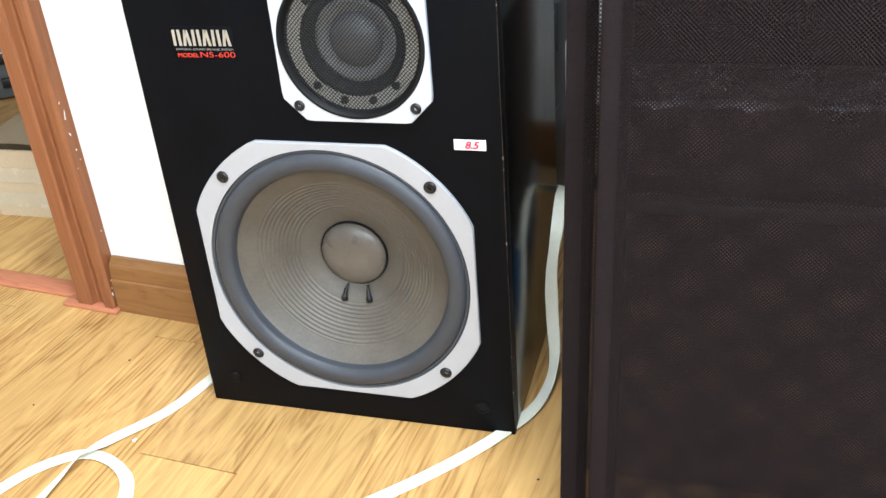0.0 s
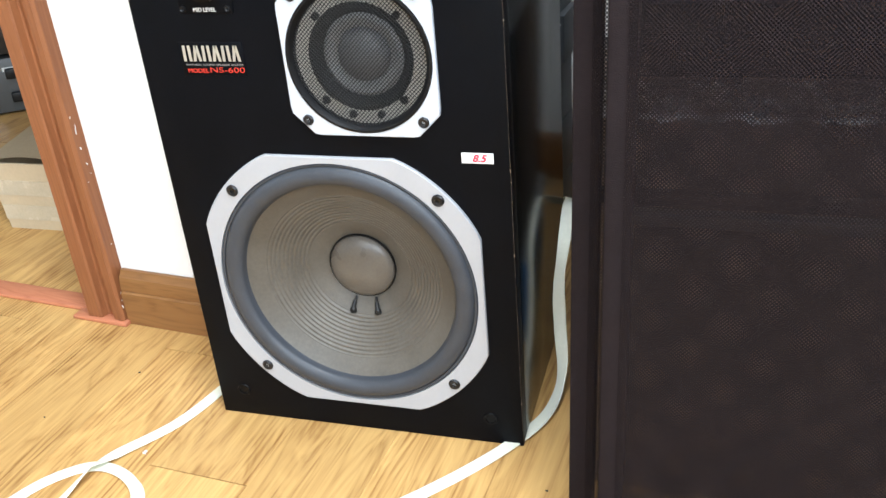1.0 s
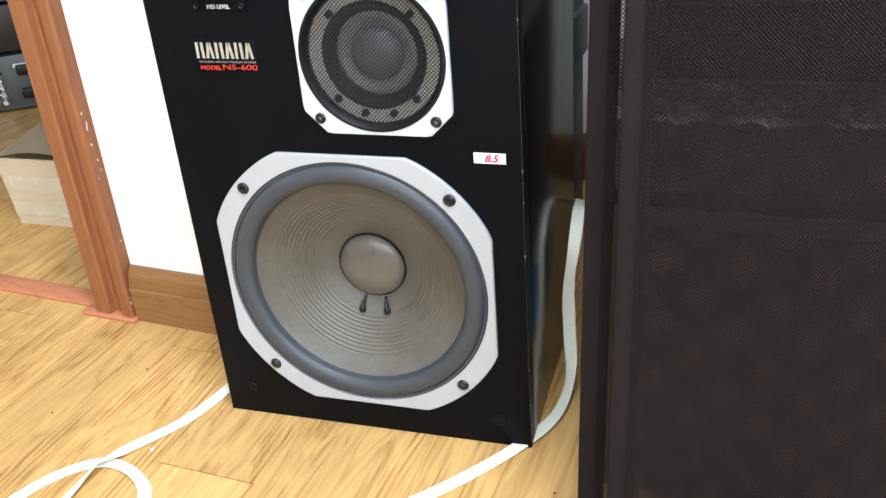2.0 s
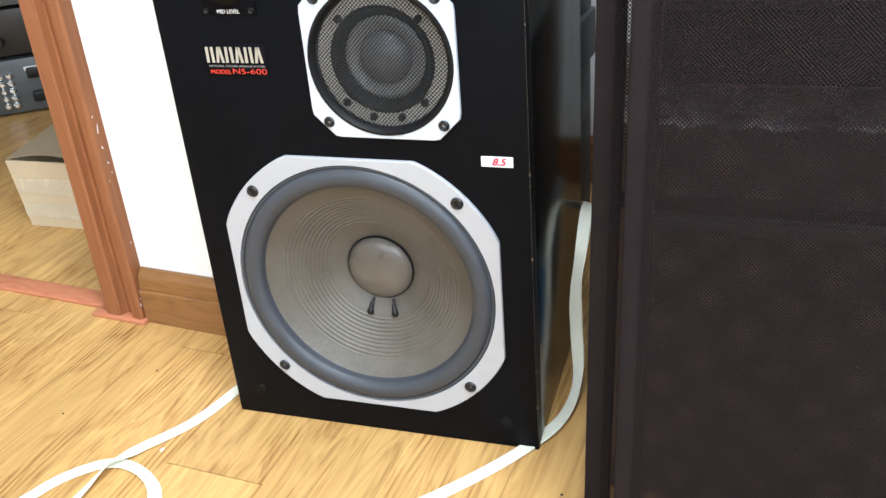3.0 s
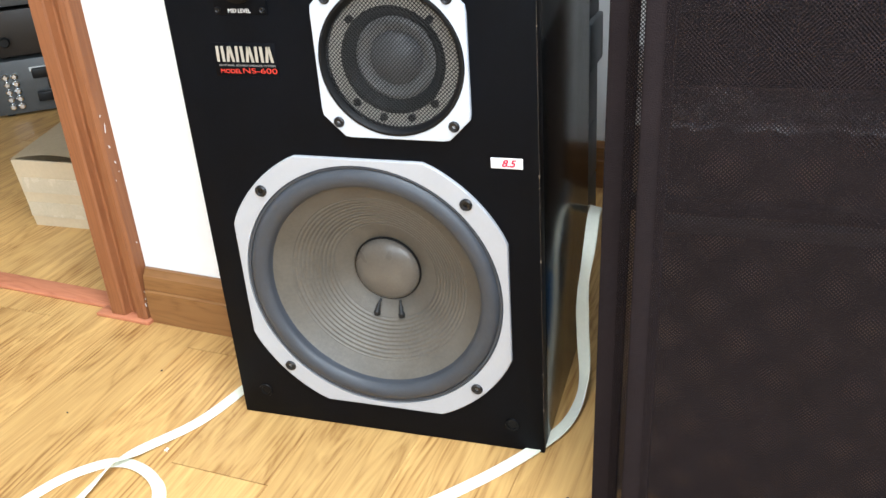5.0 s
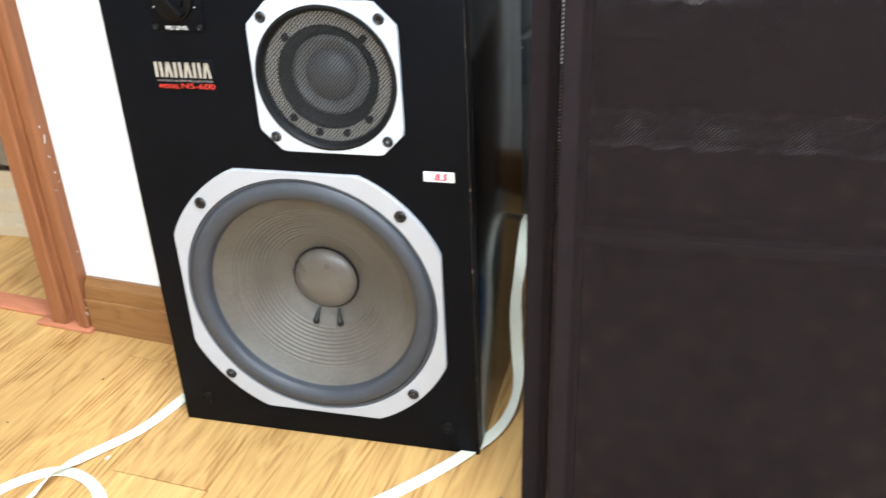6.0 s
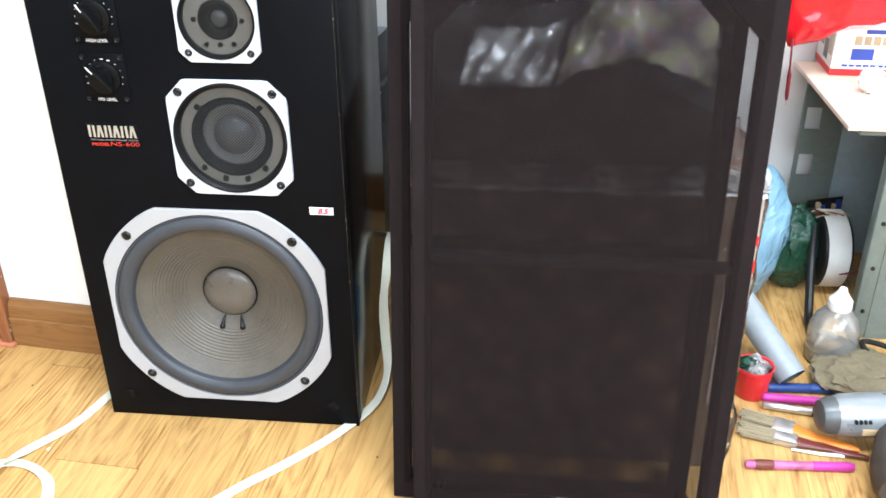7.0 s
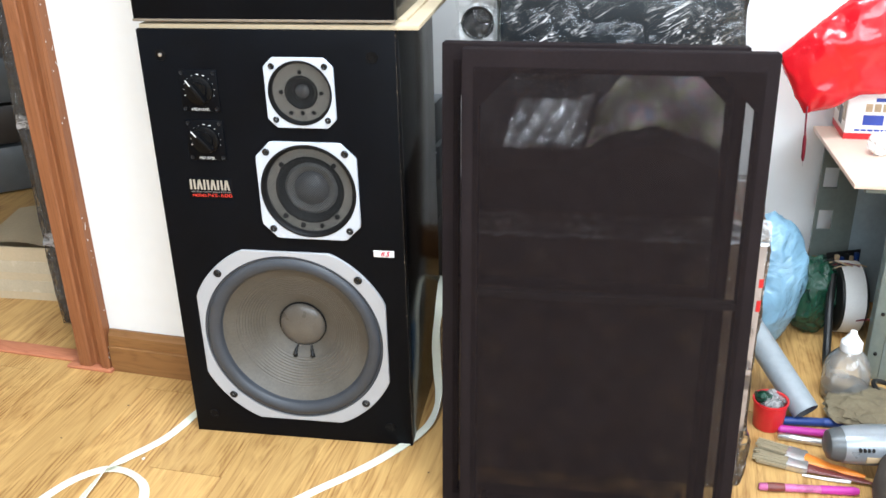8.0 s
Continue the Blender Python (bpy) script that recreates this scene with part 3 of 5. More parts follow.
slab("wall_front_stub", [(-0.012, STUB, 0.0, 0.09, 0, ROOM_H)], WHITE_WALL, WALL, label="plain white painted wall beside the doorway")
slab("wall_return", [(STUB - 0.09, STUB, 0.09, BACK + 0.1, 0, ROOM_H)], WHITE_WALL, WALL, label="white wall behind the loudspeaker")
slab("wall_back", [(STUB, 2.35, BACK, BACK + 0.1, 0, ROOM_H)], WHITE_WALL, WALL, label="white painted back wall of the alcove")
slab("wall_over_door", [(-0.95, -0.012, 0.0, 0.09, 2.03, ROOM_H)], WHITE_WALL, WALL, label="white wall above the doorway")
slab("wall_west_of_door", [(-2.3, -0.95, 0.0, 0.09, 0, ROOM_H)], WHITE_WALL, WALL, label="white wall on the far side of the doorway")
# wall out of view; its opening only lets the added fill light in
slab("wall_right", [(2.3, 2.4, -3.2, -2.8, 0, ROOM_H), (2.3, 2.4, -1.0, 0.75, 0, ROOM_H), (2.3, 2.4, -2.8, -1.0, 0, 1.1), (2.3, 2.4, -2.8, -1.0, 2.4, ROOM_H)],
     WHITE_WALL, label="unseen white side wall, opened for the added fill lamp")
slab("wall_left", [(-2.5, -2.4, -3.2, 0.5, 0, ROOM_H)], WHITE_WALL, label="plain white side wall")
slab("wall_behind", [(-2.5, -0.6, -3.1, -3.0, 0, ROOM_H), (2.1, 2.4, -3.1, -3.0, 0, ROOM_H), (-0.6, 2.1, -3.1, -3.0, 0, 0.95), (-0.6, 2.1, -3.1, -3.0, 2.55, ROOM_H)],
     WHITE_WALL, label="white wall with a wide window opening")
slab("ceiling", [(-2.5, 2.4, -3.1, 3.3, ROOM_H, ROOM_H + 0.1)], CEILING, label="plain white ceiling", category="ceiling")
# the opening is made for the next room's added fill lamp
slab("wall_far_room_north", [(-2.5, -1.6, 3.2, 3.3, 0, ROOM_H), (-0.4, 0.2, 3.2, 3.3, 0, ROOM_H), (-1.6, -0.4, 3.2, 3.3, 0, 1.05), (-1.6, -0.4, 3.2, 3.3, 2.15, ROOM_H)],
     WHITE_WALL, label="white far wall of the next room")
slab("wall_far_room_west", [(-2.5, -2.4, 0.5, 3.3, 0, ROOM_H)], WHITE_WALL, label="white side wall of the next room")
slab("wall_far_room_east", [(0.12, 0.22, 0.78, 3.3, 0, ROOM_H)], WHITE_WALL, label="white wall of the next room")


# assumed fitting above the unseen overhead lamp
lampbox = thing("ceiling_light", Matrix.Identity(4), "assumed long white ceiling light fitting, out of view", "ceiling light")
bm = bmesh.new()
box(bm, 0.12, 1.38, -0.92, -0.58, 2.53, 2.6, 0.006)
part("housing", bm, WHITE_WALL, lampbox)


def skirting_profile(name, u0, u1, v, m):
    """A skirting board with a moulded, slightly sloping top band, standing against the plane v."""
    bm = bmesh.new()
    prof = [(0, 0), (-0.015, 0), (-0.015, 0.048), (-0.0125, 0.050), (-0.0135, 0.053), (-0.011, 0.070), (-0.006, 0.075), (-0.005, 0.079), (0, 0.079)]
    ends = [[bm.verts.new((u, v + dv, z)) for dv, z in prof] for u in (u0, u1)]
    for i in range(len(prof)):
        j = (i + 1) % len(prof)
        bm.faces.new((ends[0][i], ends[0][j], ends[1][j], ends[1][i]))
    bm.faces.new(ends[0])
    bm.faces.new(ends[1])
    bmesh.ops.recalc_face_normals(bm, faces=bm.faces)
    ob = part(name, bm, SKIRTING)
    ob.matrix_world = m
    return tagged(ob, "brown wooden skirting board with a moulded top", "skirting board", kind="structure")


skirting_profile("baseboard", 0.003, STUB - 0.002, -0.001, WALL)
skirting_profile("baseboard_back", STUB + 0.002, 2.2, BACK - 0.001, WALL)

# The door frame: casing with three moulded bands, jamb lining, head and threshold.
door = thing("door_1", WALL, "open doorway with reddish-brown wooden casing", "doorway", kind="structure")


def casing(u0, u1, z1):
    bm = bmesh.new()
    w = u1 - u0
    prof = [(0, 0), (0, -0.019), (0.04, -0.021), (0.36, -0.021), (0.40, -0.019), (0.43, -0.010), (0.47, -0.009), (0.70, -0.013), (0.74, -0.020), (0.94, -0.0215), (1.0, -0.018), (1.0, 0.0)]
    ends = [[bm.verts.new((u0 + w * f, dv, z)) for f, dv in prof] for z in (0.006, z1)]
    for i in range(len(prof)):
        j = (i + 1) % len(prof)
        bm.faces.new((ends[0][i], ends[0][j], ends[1][j], ends[1][i]))
    bm.faces.new(ends[0])
    bm.faces.new(ends[1])
    bmesh.ops.recalc_face_normals(bm, faces=bm.faces)
    return bm


part("casing", casing(-0.062, 0.0, 2.06), CASING, door)
part("casing", casing(-1.0, -0.935, 2.06), CASING, door)
head = bmesh.new()
box(head, -0.935, -0.062, -0.018, -0.0, 2.0, 2.06, 0.003)
part("head_casing", head, CASING, door)
for u in (-0.048, -0.95):
    lin = bmesh.new()
    box(lin, u, u + 0.034, 0.001, 0.096, 0.0, 2.03, 0.002)
    part("jamb_lining", lin, CASING, door)
th = bmesh.new()
box(th, -0.95, -0.05, -0.006, 0.028, 0.0, 0.006, 0.002)
box(th, -0.085, 0.006, -0.026, -0.004, 0.0, 0.0055, 0.0015)
part("threshold", th, THRESH, door, "worn salmon-pink threshold strip")
paint = bmesh.new()
for k in range(40):
    z = 0.006 + 0.9 * random.random() ** (2.2 if k % 2 else 0.9)
    bmesh.ops.create_icosphere(paint, subdivisions=1, radius=1.0, matrix=Matrix.Translation((random.gauss(0.0, 0.0004), random.uniform(-0.0185, -0.004), z)) @ pose(0, 0, 0, 0, random.uniform(-30, 30), 0)
                               @ Matrix.Diagonal((random.uniform(0.0001, 0.0004), 0.0009, random.uniform(0.0006, 0.004) * (2.5 if k % 5 == 0 else 1.0), 1)))
tagged(part("paint_splash", paint, WHITE_WALL, door, "white paint drips on the casing edge"), kind="stuff")

# ---- the loudspeaker ----
SW, SD, SH = 0.35, 0.278, 0.637


def square_round(half, flat=None, r=None):
    """The outline of a square plate with its corners cut straight (flat: half the straight side) or by a circle r."""
    def f(a):
        c, s = abs(math.cos(a)), abs(math.sin(a))
        d = half / max(c, s)
        if r:
            return min(d, r)
        return min(d, (half + flat) / (c + s))
    return f


def screw(parent, x, z, y, r=0.0052):
    ob = part("screw", lathe([(0, 0.0002), (r * 0.28, 0.0002), (r * 0.34, 0.0016), (r * 0.75, 0.0022), (r, 0.001), (r * 1.02, -0.0005)], 16), SCREW, parent, m=on_face(x, z, y))
    return ob


def wire_mesh(r, pitch, w, bulge):
    """A round guard of crossing wires, set diagonally, slightly domed towards the front."""
    bm = bmesh.new()
    n = int(r / pitch)
    for turn in (45, -45):
        ca, sa = math.cos(radians(turn)), math.sin(radians(turn))
        for i in range(-n, n + 1):
            o = i * pitch
            half = math.sqrt(max(r * r - o * o, 0))
            if half < pitch:
                continue
            steps = max(2, int(half / 0.007))
            prev = None
            for k in range(steps + 1):
                s = -half + 2 * half * k / steps
                z = bulge * (1 - (o * o + s * s) / (r * r)) + (0.0002 if turn > 0 else -0.0002)
                row = [bm.verts.new((ca * s - sa * (o + d), sa * s + ca * (o + d), z + e)) for d, e in ((-w / 2, 0), (0, w / 2), (w / 2, 0))]
                if prev:
                    for a in range(2):
                        bm.faces.new((prev[a], row[a], row[a + 1], prev[a + 1]))
                prev = row
    return bm


def woofer(parent, x, z):
    base = part("woofer", plate_with_hole(square_round(0.1435, r=0.158), 0.1372, 0.004), FLANGE, parent, "silver frame of the big woofer", m=on_face(x, z))
    for sx in (-1, 1):
        for sz in (-1, 1):
            screw(base, x + sx * 0.1055, z + sz * 0.1045, -0.0038, 0.0062)
    roll = [(0.1376, 0.0012), (0.1355, 0.0036), (0.1335, 0.0030)]
    roll += [(0.1238 + 0.0102 * math.cos(radians(a)), -0.001 + 0.0085 * math.sin(radians(a))) for a in range(10, 181, 10)]
    roll += [(0.1120, -0.0055)]
    part("surround", lathe(roll, 128), RUBBER, base, "slate-grey rubber surround", m=on_face(x, z))
    cone = []
    for i in range(140):
        f = i / 139
        r = 0.1137 - f * (0.1137 - 0.034)
        d = 0.003 + 0.046 * (f ** 0.86)
        ripple = 0.00050 * math.sin((r - 0.05) / 0.0038 * 2 * math.pi) if 0.056 < r < 0.096 else 0.0
        cone.append((r, -d + ripple))
    part("cone", lathe(cone, 128), PAPER, base, "ribbed brown paper cone", m=on_face(x, z))
    cap = [(0.0366, -0.0468), (0.0360, -0.0448)] + [(0.0356 * math.cos(radians(a)), -0.0455 + 0.0125 * math.sin(radians(a))) for a in range(0, 91, 6)]
    part("dust_cap", lathe(cap, 64), CAP, base, "smooth brown dust cap", m=on_face(x, z))
    part("glue_ring", lathe([(0.0370, -0.0466), (0.0366, -0.0444), (0.0358, -0.0442), (0.0354, -0.0458)], 64), BLACK_RING, base, m=on_face(x, z))
    for s in (-1, 1):
        p = [(x + s * 0.011, 0.0450, z - 0.0375), (x + s * 0.0125, 0.0405, z - 0.0425), (x + s * 0.0138, 0.0375, z - 0.049), (x + s * 0.0142, 0.0375, z - 0.054)]
        part("lead_terminal", tube(smooth_path(p, 4), [0.0013] * 4 + [0.0024] * 4 + [0.0037] * 4 + [0.0020], 10), BLACK_PLASTIC, base, "black glued lead terminal")
    return base


def midrange(parent, x, z):
    base = part("midrange_driver", plate_with_hole(square_round(0.0712, flat=0.0495), 0.0682, 0.004), FLANGE_W, parent, "pale silver frame of the midrange driver", m=on_face(x, z))
    for sx in (-1, 1):
        for sz in (-1, 1):
            screw(base, x + sx * 0.0553, z + sz * 0.0565, -0.0038)
    part("rim", lathe([(0.0686, 0.001), (0.0676, 0.0048), (0.0655, 0.005), (0.062, 0.001), (0.0612, -0.004)], 96), BLACK_RING, base, m=on_face(x, z))
    part("plate", lathe([(0.0625, -0.004), (0.0455, -0.0045), (0.0445, -0.006)], 96), GREY_PLATE, base, m=on_face(x, z))
    part("throat", lathe([(0.0490, -0.0036), (0.0455, -0.0034), (0.039, -0.011), (0.0375, -0.012)], 96), BLACK_RING, base, m=on_face(x, z))
    part("dome_surround", lathe([(0.038, -0.012), (0.0340, -0.0085), (0.029, -0.0105), (0.0240, -0.0150)], 96), DOME_RING, base, m=on_face(x, z))
    part("dome", lathe([(0.0246 * math.cos(radians(a)), -0.0148 + 0.0160 * math.sin(radians(a))) for a in range(0, 91, 6)], 64), DOME, base, "grey soft dome", m=on_face(x, z))
    for dx, dz in ((-0.0375, 0.0365), (0.0365, 0.0365), (-0.038, -0.0395), (0.0365, -0.0385), (-0.0135, -0.0525), (0.0135, -0.0525)):
        part("rivet", lathe([(0, -0.0015), (0.0034, -0.0015), (0.0038, -0.0045)], 14), BLACK_RING, base, m=on_face(x + dx, z + dz))
    part("mesh_guard", wire_mesh(0.0632, 0.0026, 0.00085, 0.0025), WIRE, base, "black diagonal wire mesh guard", m=on_face(x, z))
    return base


def tweeter(parent, x, z):
    base = part("tweeter", plate_with_hole(square_round(0.0474, flat=0.0352), 0.0438, 0.0035), FLANGE_W, parent, "pale silver frame of the tweeter", m=on_face(x, z))
    for sx in (-1, 1):
        for sz in (-1, 1):
            screw(base, x + sx * 0.0358, z + sz * 0.036, -0.0033, 0.0043)
    part("rim", lathe([(0.0441, 0.001), (0.0432, 0.0042), (0.0415, 0.0042), (0.0398, 0.0), (0.0392, -0.003)], 80), BLACK_RING, base, m=on_face(x, z))
    part("plate", lathe([(0.0402, -0.003), (0.0215, -0.0032), (0.021, -0.005)], 80), GREY_PLATE, base, m=on_face(x, z))
    part("throat", lathe([(0.0228, -0.0028), (0.021, -0.0015), (0.0165, -0.0085), (0.0135, -0.0095), (0.0115, -0.0075), (0.0095, -0.0085)], 64), BLACK_PLASTIC, base, m=on_face(x, z))
    part("dome", lathe([(0.0098 * math.cos(radians(a)), -0.0085 + 0.0055 * math.sin(radians(a))) for a in range(0, 91, 9)], 40), DOME, base, "small grey dome", m=on_face(x, z))
    for dx, dz in ((0, 0.027), (-0.0275, 0.0), (0.0275, -0.001), (-0.0158, -0.028), (0.0, -0.028), (0.0158, -0.0275)):
        part("rivet", lathe([(0, -0.001), (0.0028, -0.001), (0.0031, -0.0035)], 14), BLACK_RING, base, m=on_face(x + dx, z + dz))
    part("mesh_guard", wire_mesh(0.0402, 0.0023, 0.0007, 0.0012), WIRE, base, "black wire mesh guard", m=on_face(x, z))
    return base


def control(parent, x, z, words, pointer):
    """A level control: plate with four screws, scale marks, a round knob with a grip bar, and its name."""
    bm = bmesh.new()
    box(bm, x - 0.027, x + 0.027, -0.0016, 0.004, z - 0.0292, z + 0.0292, 0.0014)
    plate = part("level_control", bm, BLACK_FRONT, parent, "glossy black level control plate")
    for dx, dz in ((-0.0225, 0.0245), (0.0225, 0.0245), (-0.0225, -0.0245), (0.0225, -0.0245)):
        screw(plate, x + dx, z + dz, -0.0015, 0.0028)
    marks = bmesh.new()
    for a in range(-20, 201, 22):
        ang = radians(a)
        c = Vector((x + 0.0215 * math.cos(ang), 0, z + 0.001 + 0.0215 * math.sin(ang)))
        big = a in (90, 200) or a == 68
        box(marks, c.x - (0.0018 if big else 0.0004), c.x + (0.0018 if big else 0.0004), -0.00195, -0.0013, c.z - 0.0005, c.z + 0.0005)
    part("scale_marks", marks, PRINT, plate, "white scale marks", smooth=False)
    knob = part("knob", lathe([(0.0195, 0.0), (0.0192, 0.0035), (0.0165, 0.0045), (0.0125, 0.0048), (0.0118, 0.0075), (0, 0.0078)], 48), KNOB, plate, "black round knob", m=on_face(x, z + 0.001, -0.0016))
    grip = bmesh.new()
    box(grip, -0.0178, 0.0178, -0.003, 0.003, 0.0, 0.0125, 0.0016)
    turn = Matrix.Rotation(radians(pointer), 4, "Z")
    part("grip", grip, KNOB, knob, m=on_face(x, z + 0.001, -0.0036) @ turn)
    line = bmesh.new()
    box(line, 0.0105, 0.0205, -0.0006, 0.0006, 0.0117, 0.0129)
    part("pointer_line", line, PRINT, knob, "white pointer line", m=on_face(x, z + 0.001, -0.0036) @ turn, smooth=False)
    lettering(words, 0.0052, 0.0255 if words[0] == "H" else 0.0225, PRINT, plate, on_face(x - 0.001, z - 0.0255, -0.0018))
    return plate


def loudspeaker(m, label):
    ob = thing("loudspeaker", m, label, "loudspeaker", "pair of stacked loudspeakers")
    bm = bmesh.new()
    box(bm, 0.0, SW, 0.018, SD, 0.0, SH, 0.0012)
    part("cabinet", bm, BLACK_SIDE, ob, "polished black cabinet sides")
    bm = bmesh.new()
    box(bm, 0.0, SW, 0.0, 0.0178, 0.0, SH, 0.0014)
    # round seats for the drivers are cut through the baffle
    part("baffle", bm, BLACK_FRONT, ob, "satin black front baffle")
    return ob


def cut_baffle(ob, holes):
    """Cuts round openings through the front board."""
    bm = bmesh.new()
    for x, z, r in holes:
        bmesh.ops.create_cone(bm, cap_ends=True, segments=64, radius1=r, radius2=r, depth=0.2, matrix=on_face(x, z))
    me = bpy.data.meshes.new("cutter")
    bm.to_mesh(me)
    bm.free()
    cutter = new("cutter", me)
    target = [c for c in ob.children if c.name.startswith("baffle")][0]
    body = [c for c in ob.children if c.name.startswith("cabinet")][0]
    for t in (target, body):
        mod = t.modifiers.new("cut", "BOOLEAN")
        mod.operation, mod.object, mod.solver = "DIFFERENCE", cutter, "EXACT"
        bpy.context.view_layer.update()
        mesh = bpy.data.meshes.new_from_object(t.evaluated_get(bpy.context.evaluated_depsgraph_get()))
        t.modifiers.clear()
        t.data = mesh
        if t is target:
            for v in cutter.data.vertices:
                v.co.y *= 0.7
    bpy.data.objects.remove(cutter)


spk = loudspeaker(Matrix.Identity(4), "black three-way loudspeaker with silver-framed drivers standing on the floor")
cut_baffle(spk, [(0.1755, 0.1797, 0.1368), (0.219, 0.4165, 0.0672), (0.219, 0.555, 0.0432)])
woofer(spk, 0.1755, 0.1797)
midrange(spk, 0.219, 0.4165)
tweeter(spk, 0.219, 0.555)
control(spk, 0.0788, 0.5555, "HIGH LEVEL", 126)
control(spk, 0.0788, 0.4865, "MID LEVEL", 132)
for hx, hz in ((0.031, 0.034), (0.316, 0.032), (0.030, 0.603), (0.318, 0.603)):
    part("grille_socket", lathe([(0.0078, 0.0), (0.0072, 0.0012), (0.0052, 0.0012), (0.0048, -0.0), (0.0045, 0.0004), (0.0012, 0.0002), (0, 0.0002)], 24), KNOB, spk, "black grille peg socket", m=on_face(hx, hz))
peg = part("bare_peg", lathe([(0.0026, 0.0), (0.0024, 0.002), (0, 0.0024)], 12), FERRULE, spk, "shiny peg left in the socket", m=on_face(0.0305, 0.6035, -0.0008))

# name plate: the maker's mark as six plain upright shapes, two lines of small print below
badge = bmesh.new()
box(badge, 0.0425, 0.1075, -0.0006, 0.001, 0.3995, 0.4315, 0.0003)
plate = part("name_plate", badge, BLACK_FRONT, spk, "black name plate")
for i in range(6):
    marks = bmesh.new()
    x0 = 0.0458 + i * 0.01
    lean = 0.0024 if i % 2 else 0.0004
    for foot, head in ((0.0, lean), (0.0058, 0.0058 - lean)):
        marks.faces.new([marks.verts.new((x0 + dx, -0.0008, z)) for dx, z in ((foot, 0.4135), (foot + 0.0028, 0.4135), (head + 0.0028, 0.4283), (head, 0.4283))])
    ext = bmesh.ops.extrude_face_region(marks, geom=marks.faces[:])["geom"]
    bmesh.ops.translate(marks, verts=[e for e in ext if isinstance(e, bmesh.types.BMVert)], vec=(0, 0.0004, 0))
    bmesh.ops.recalc_face_normals(marks, faces=marks.faces)
    part("maker_mark", marks, GOLD_PRINT, plate, "pale gold maker's mark", smooth=False)
lettering("NATURAL SOUND SPEAKER SYSTEM", 0.0026, 0.058, GREY_PRINT, plate, on_face(0.0763, 0.4102, -0.0007))
lettering("MODEL", 0.0055, 0.0215, RED_PRINT, plate, on_face(0.0585, 0.4045, -0.0007))
lettering("NS-600", 0.0072, 0.0350, RED_PRINT, plate, on_face(0.0885, 0.4052, -0.0007), bold=-0.0001)

# chipped, worn cabinet edges
chips = bmesh.new()
z = 0.02
while z < SH - 0.02:
    h = random.uniform(0.01, 0.08)
    box(chips, SW - random.uniform(0.0006, 0.0007), SW - 0.00042, 0.00035, random.uniform(0.0006, 0.0007), z, z + h)
    z += h + random.choice((0.0005, 0.001, 0.002, 0.008))
for k in range(12):
    z = random.uniform(0.05, SH)
    box(chips, SW - random.uniform(0.0005, 0.0014), SW + 0.0001, -0.0001, 0.0006, z, z + random.uniform(0.0008, 0.003))
for k in range(9):
    z = random.uniform(0.05, SH)
    box(chips, -0.0001, random.uniform(0.0002, 0.0004), -0.0001, 0.0003, z, z + random.uniform(0.0008, 0.002))
tagged(part("edge_wear", chips, RAW_EDGE, spk, "bare chips along the worn cabinet edges", smooth=False), kind="stuff")

stick = bmesh.new()
box(stick, 0.3055, 0.335, -0.0007, -0.0001, 0.321, 0.3312, 0.0003)
price = tagged(part("price_sticker", stick, STICKER), "small white sticker with red handwritten numbers on the baffle", "sticker")
lettering("8.5", 0.0095, 0.0135, RED_PEN, price, on_face(0.3215, 0.3258, -0.0008), shear=0.3, bold=0.0003)

upper = loudspeaker(Matrix.Translation((0.0, -0.001, 0.6475)), "second black loudspeaker lying stacked on the first one")
for c in upper.children:
    if c.name.startswith("baffle"):
        tagged(c, "black front board")
rail = bmesh.new()
box(rail, -0.0006, SW + 0.0006, -0.0012, 0.004, 0.0, 0.0032, 0.0004)
part("worn_edge", rail, RAW_EDGE, upper, "bare worn bottom edge")

sheet_bm = bmesh.new()
box(sheet_bm, 0.004, 0.380, 0.004, 0.40, 0.6372, 0.6432, 0.0008)
box(sheet_bm, 0.02, 0.36, 0.03, 0.29, 0.6432, 0.6474, 0.0005)
tagged(part("packing_sheet", sheet_bm, CARD_PALE), "pale fibreboard sheet between the two loudspeakers", "packing board")

# ---- the loose grilles ----


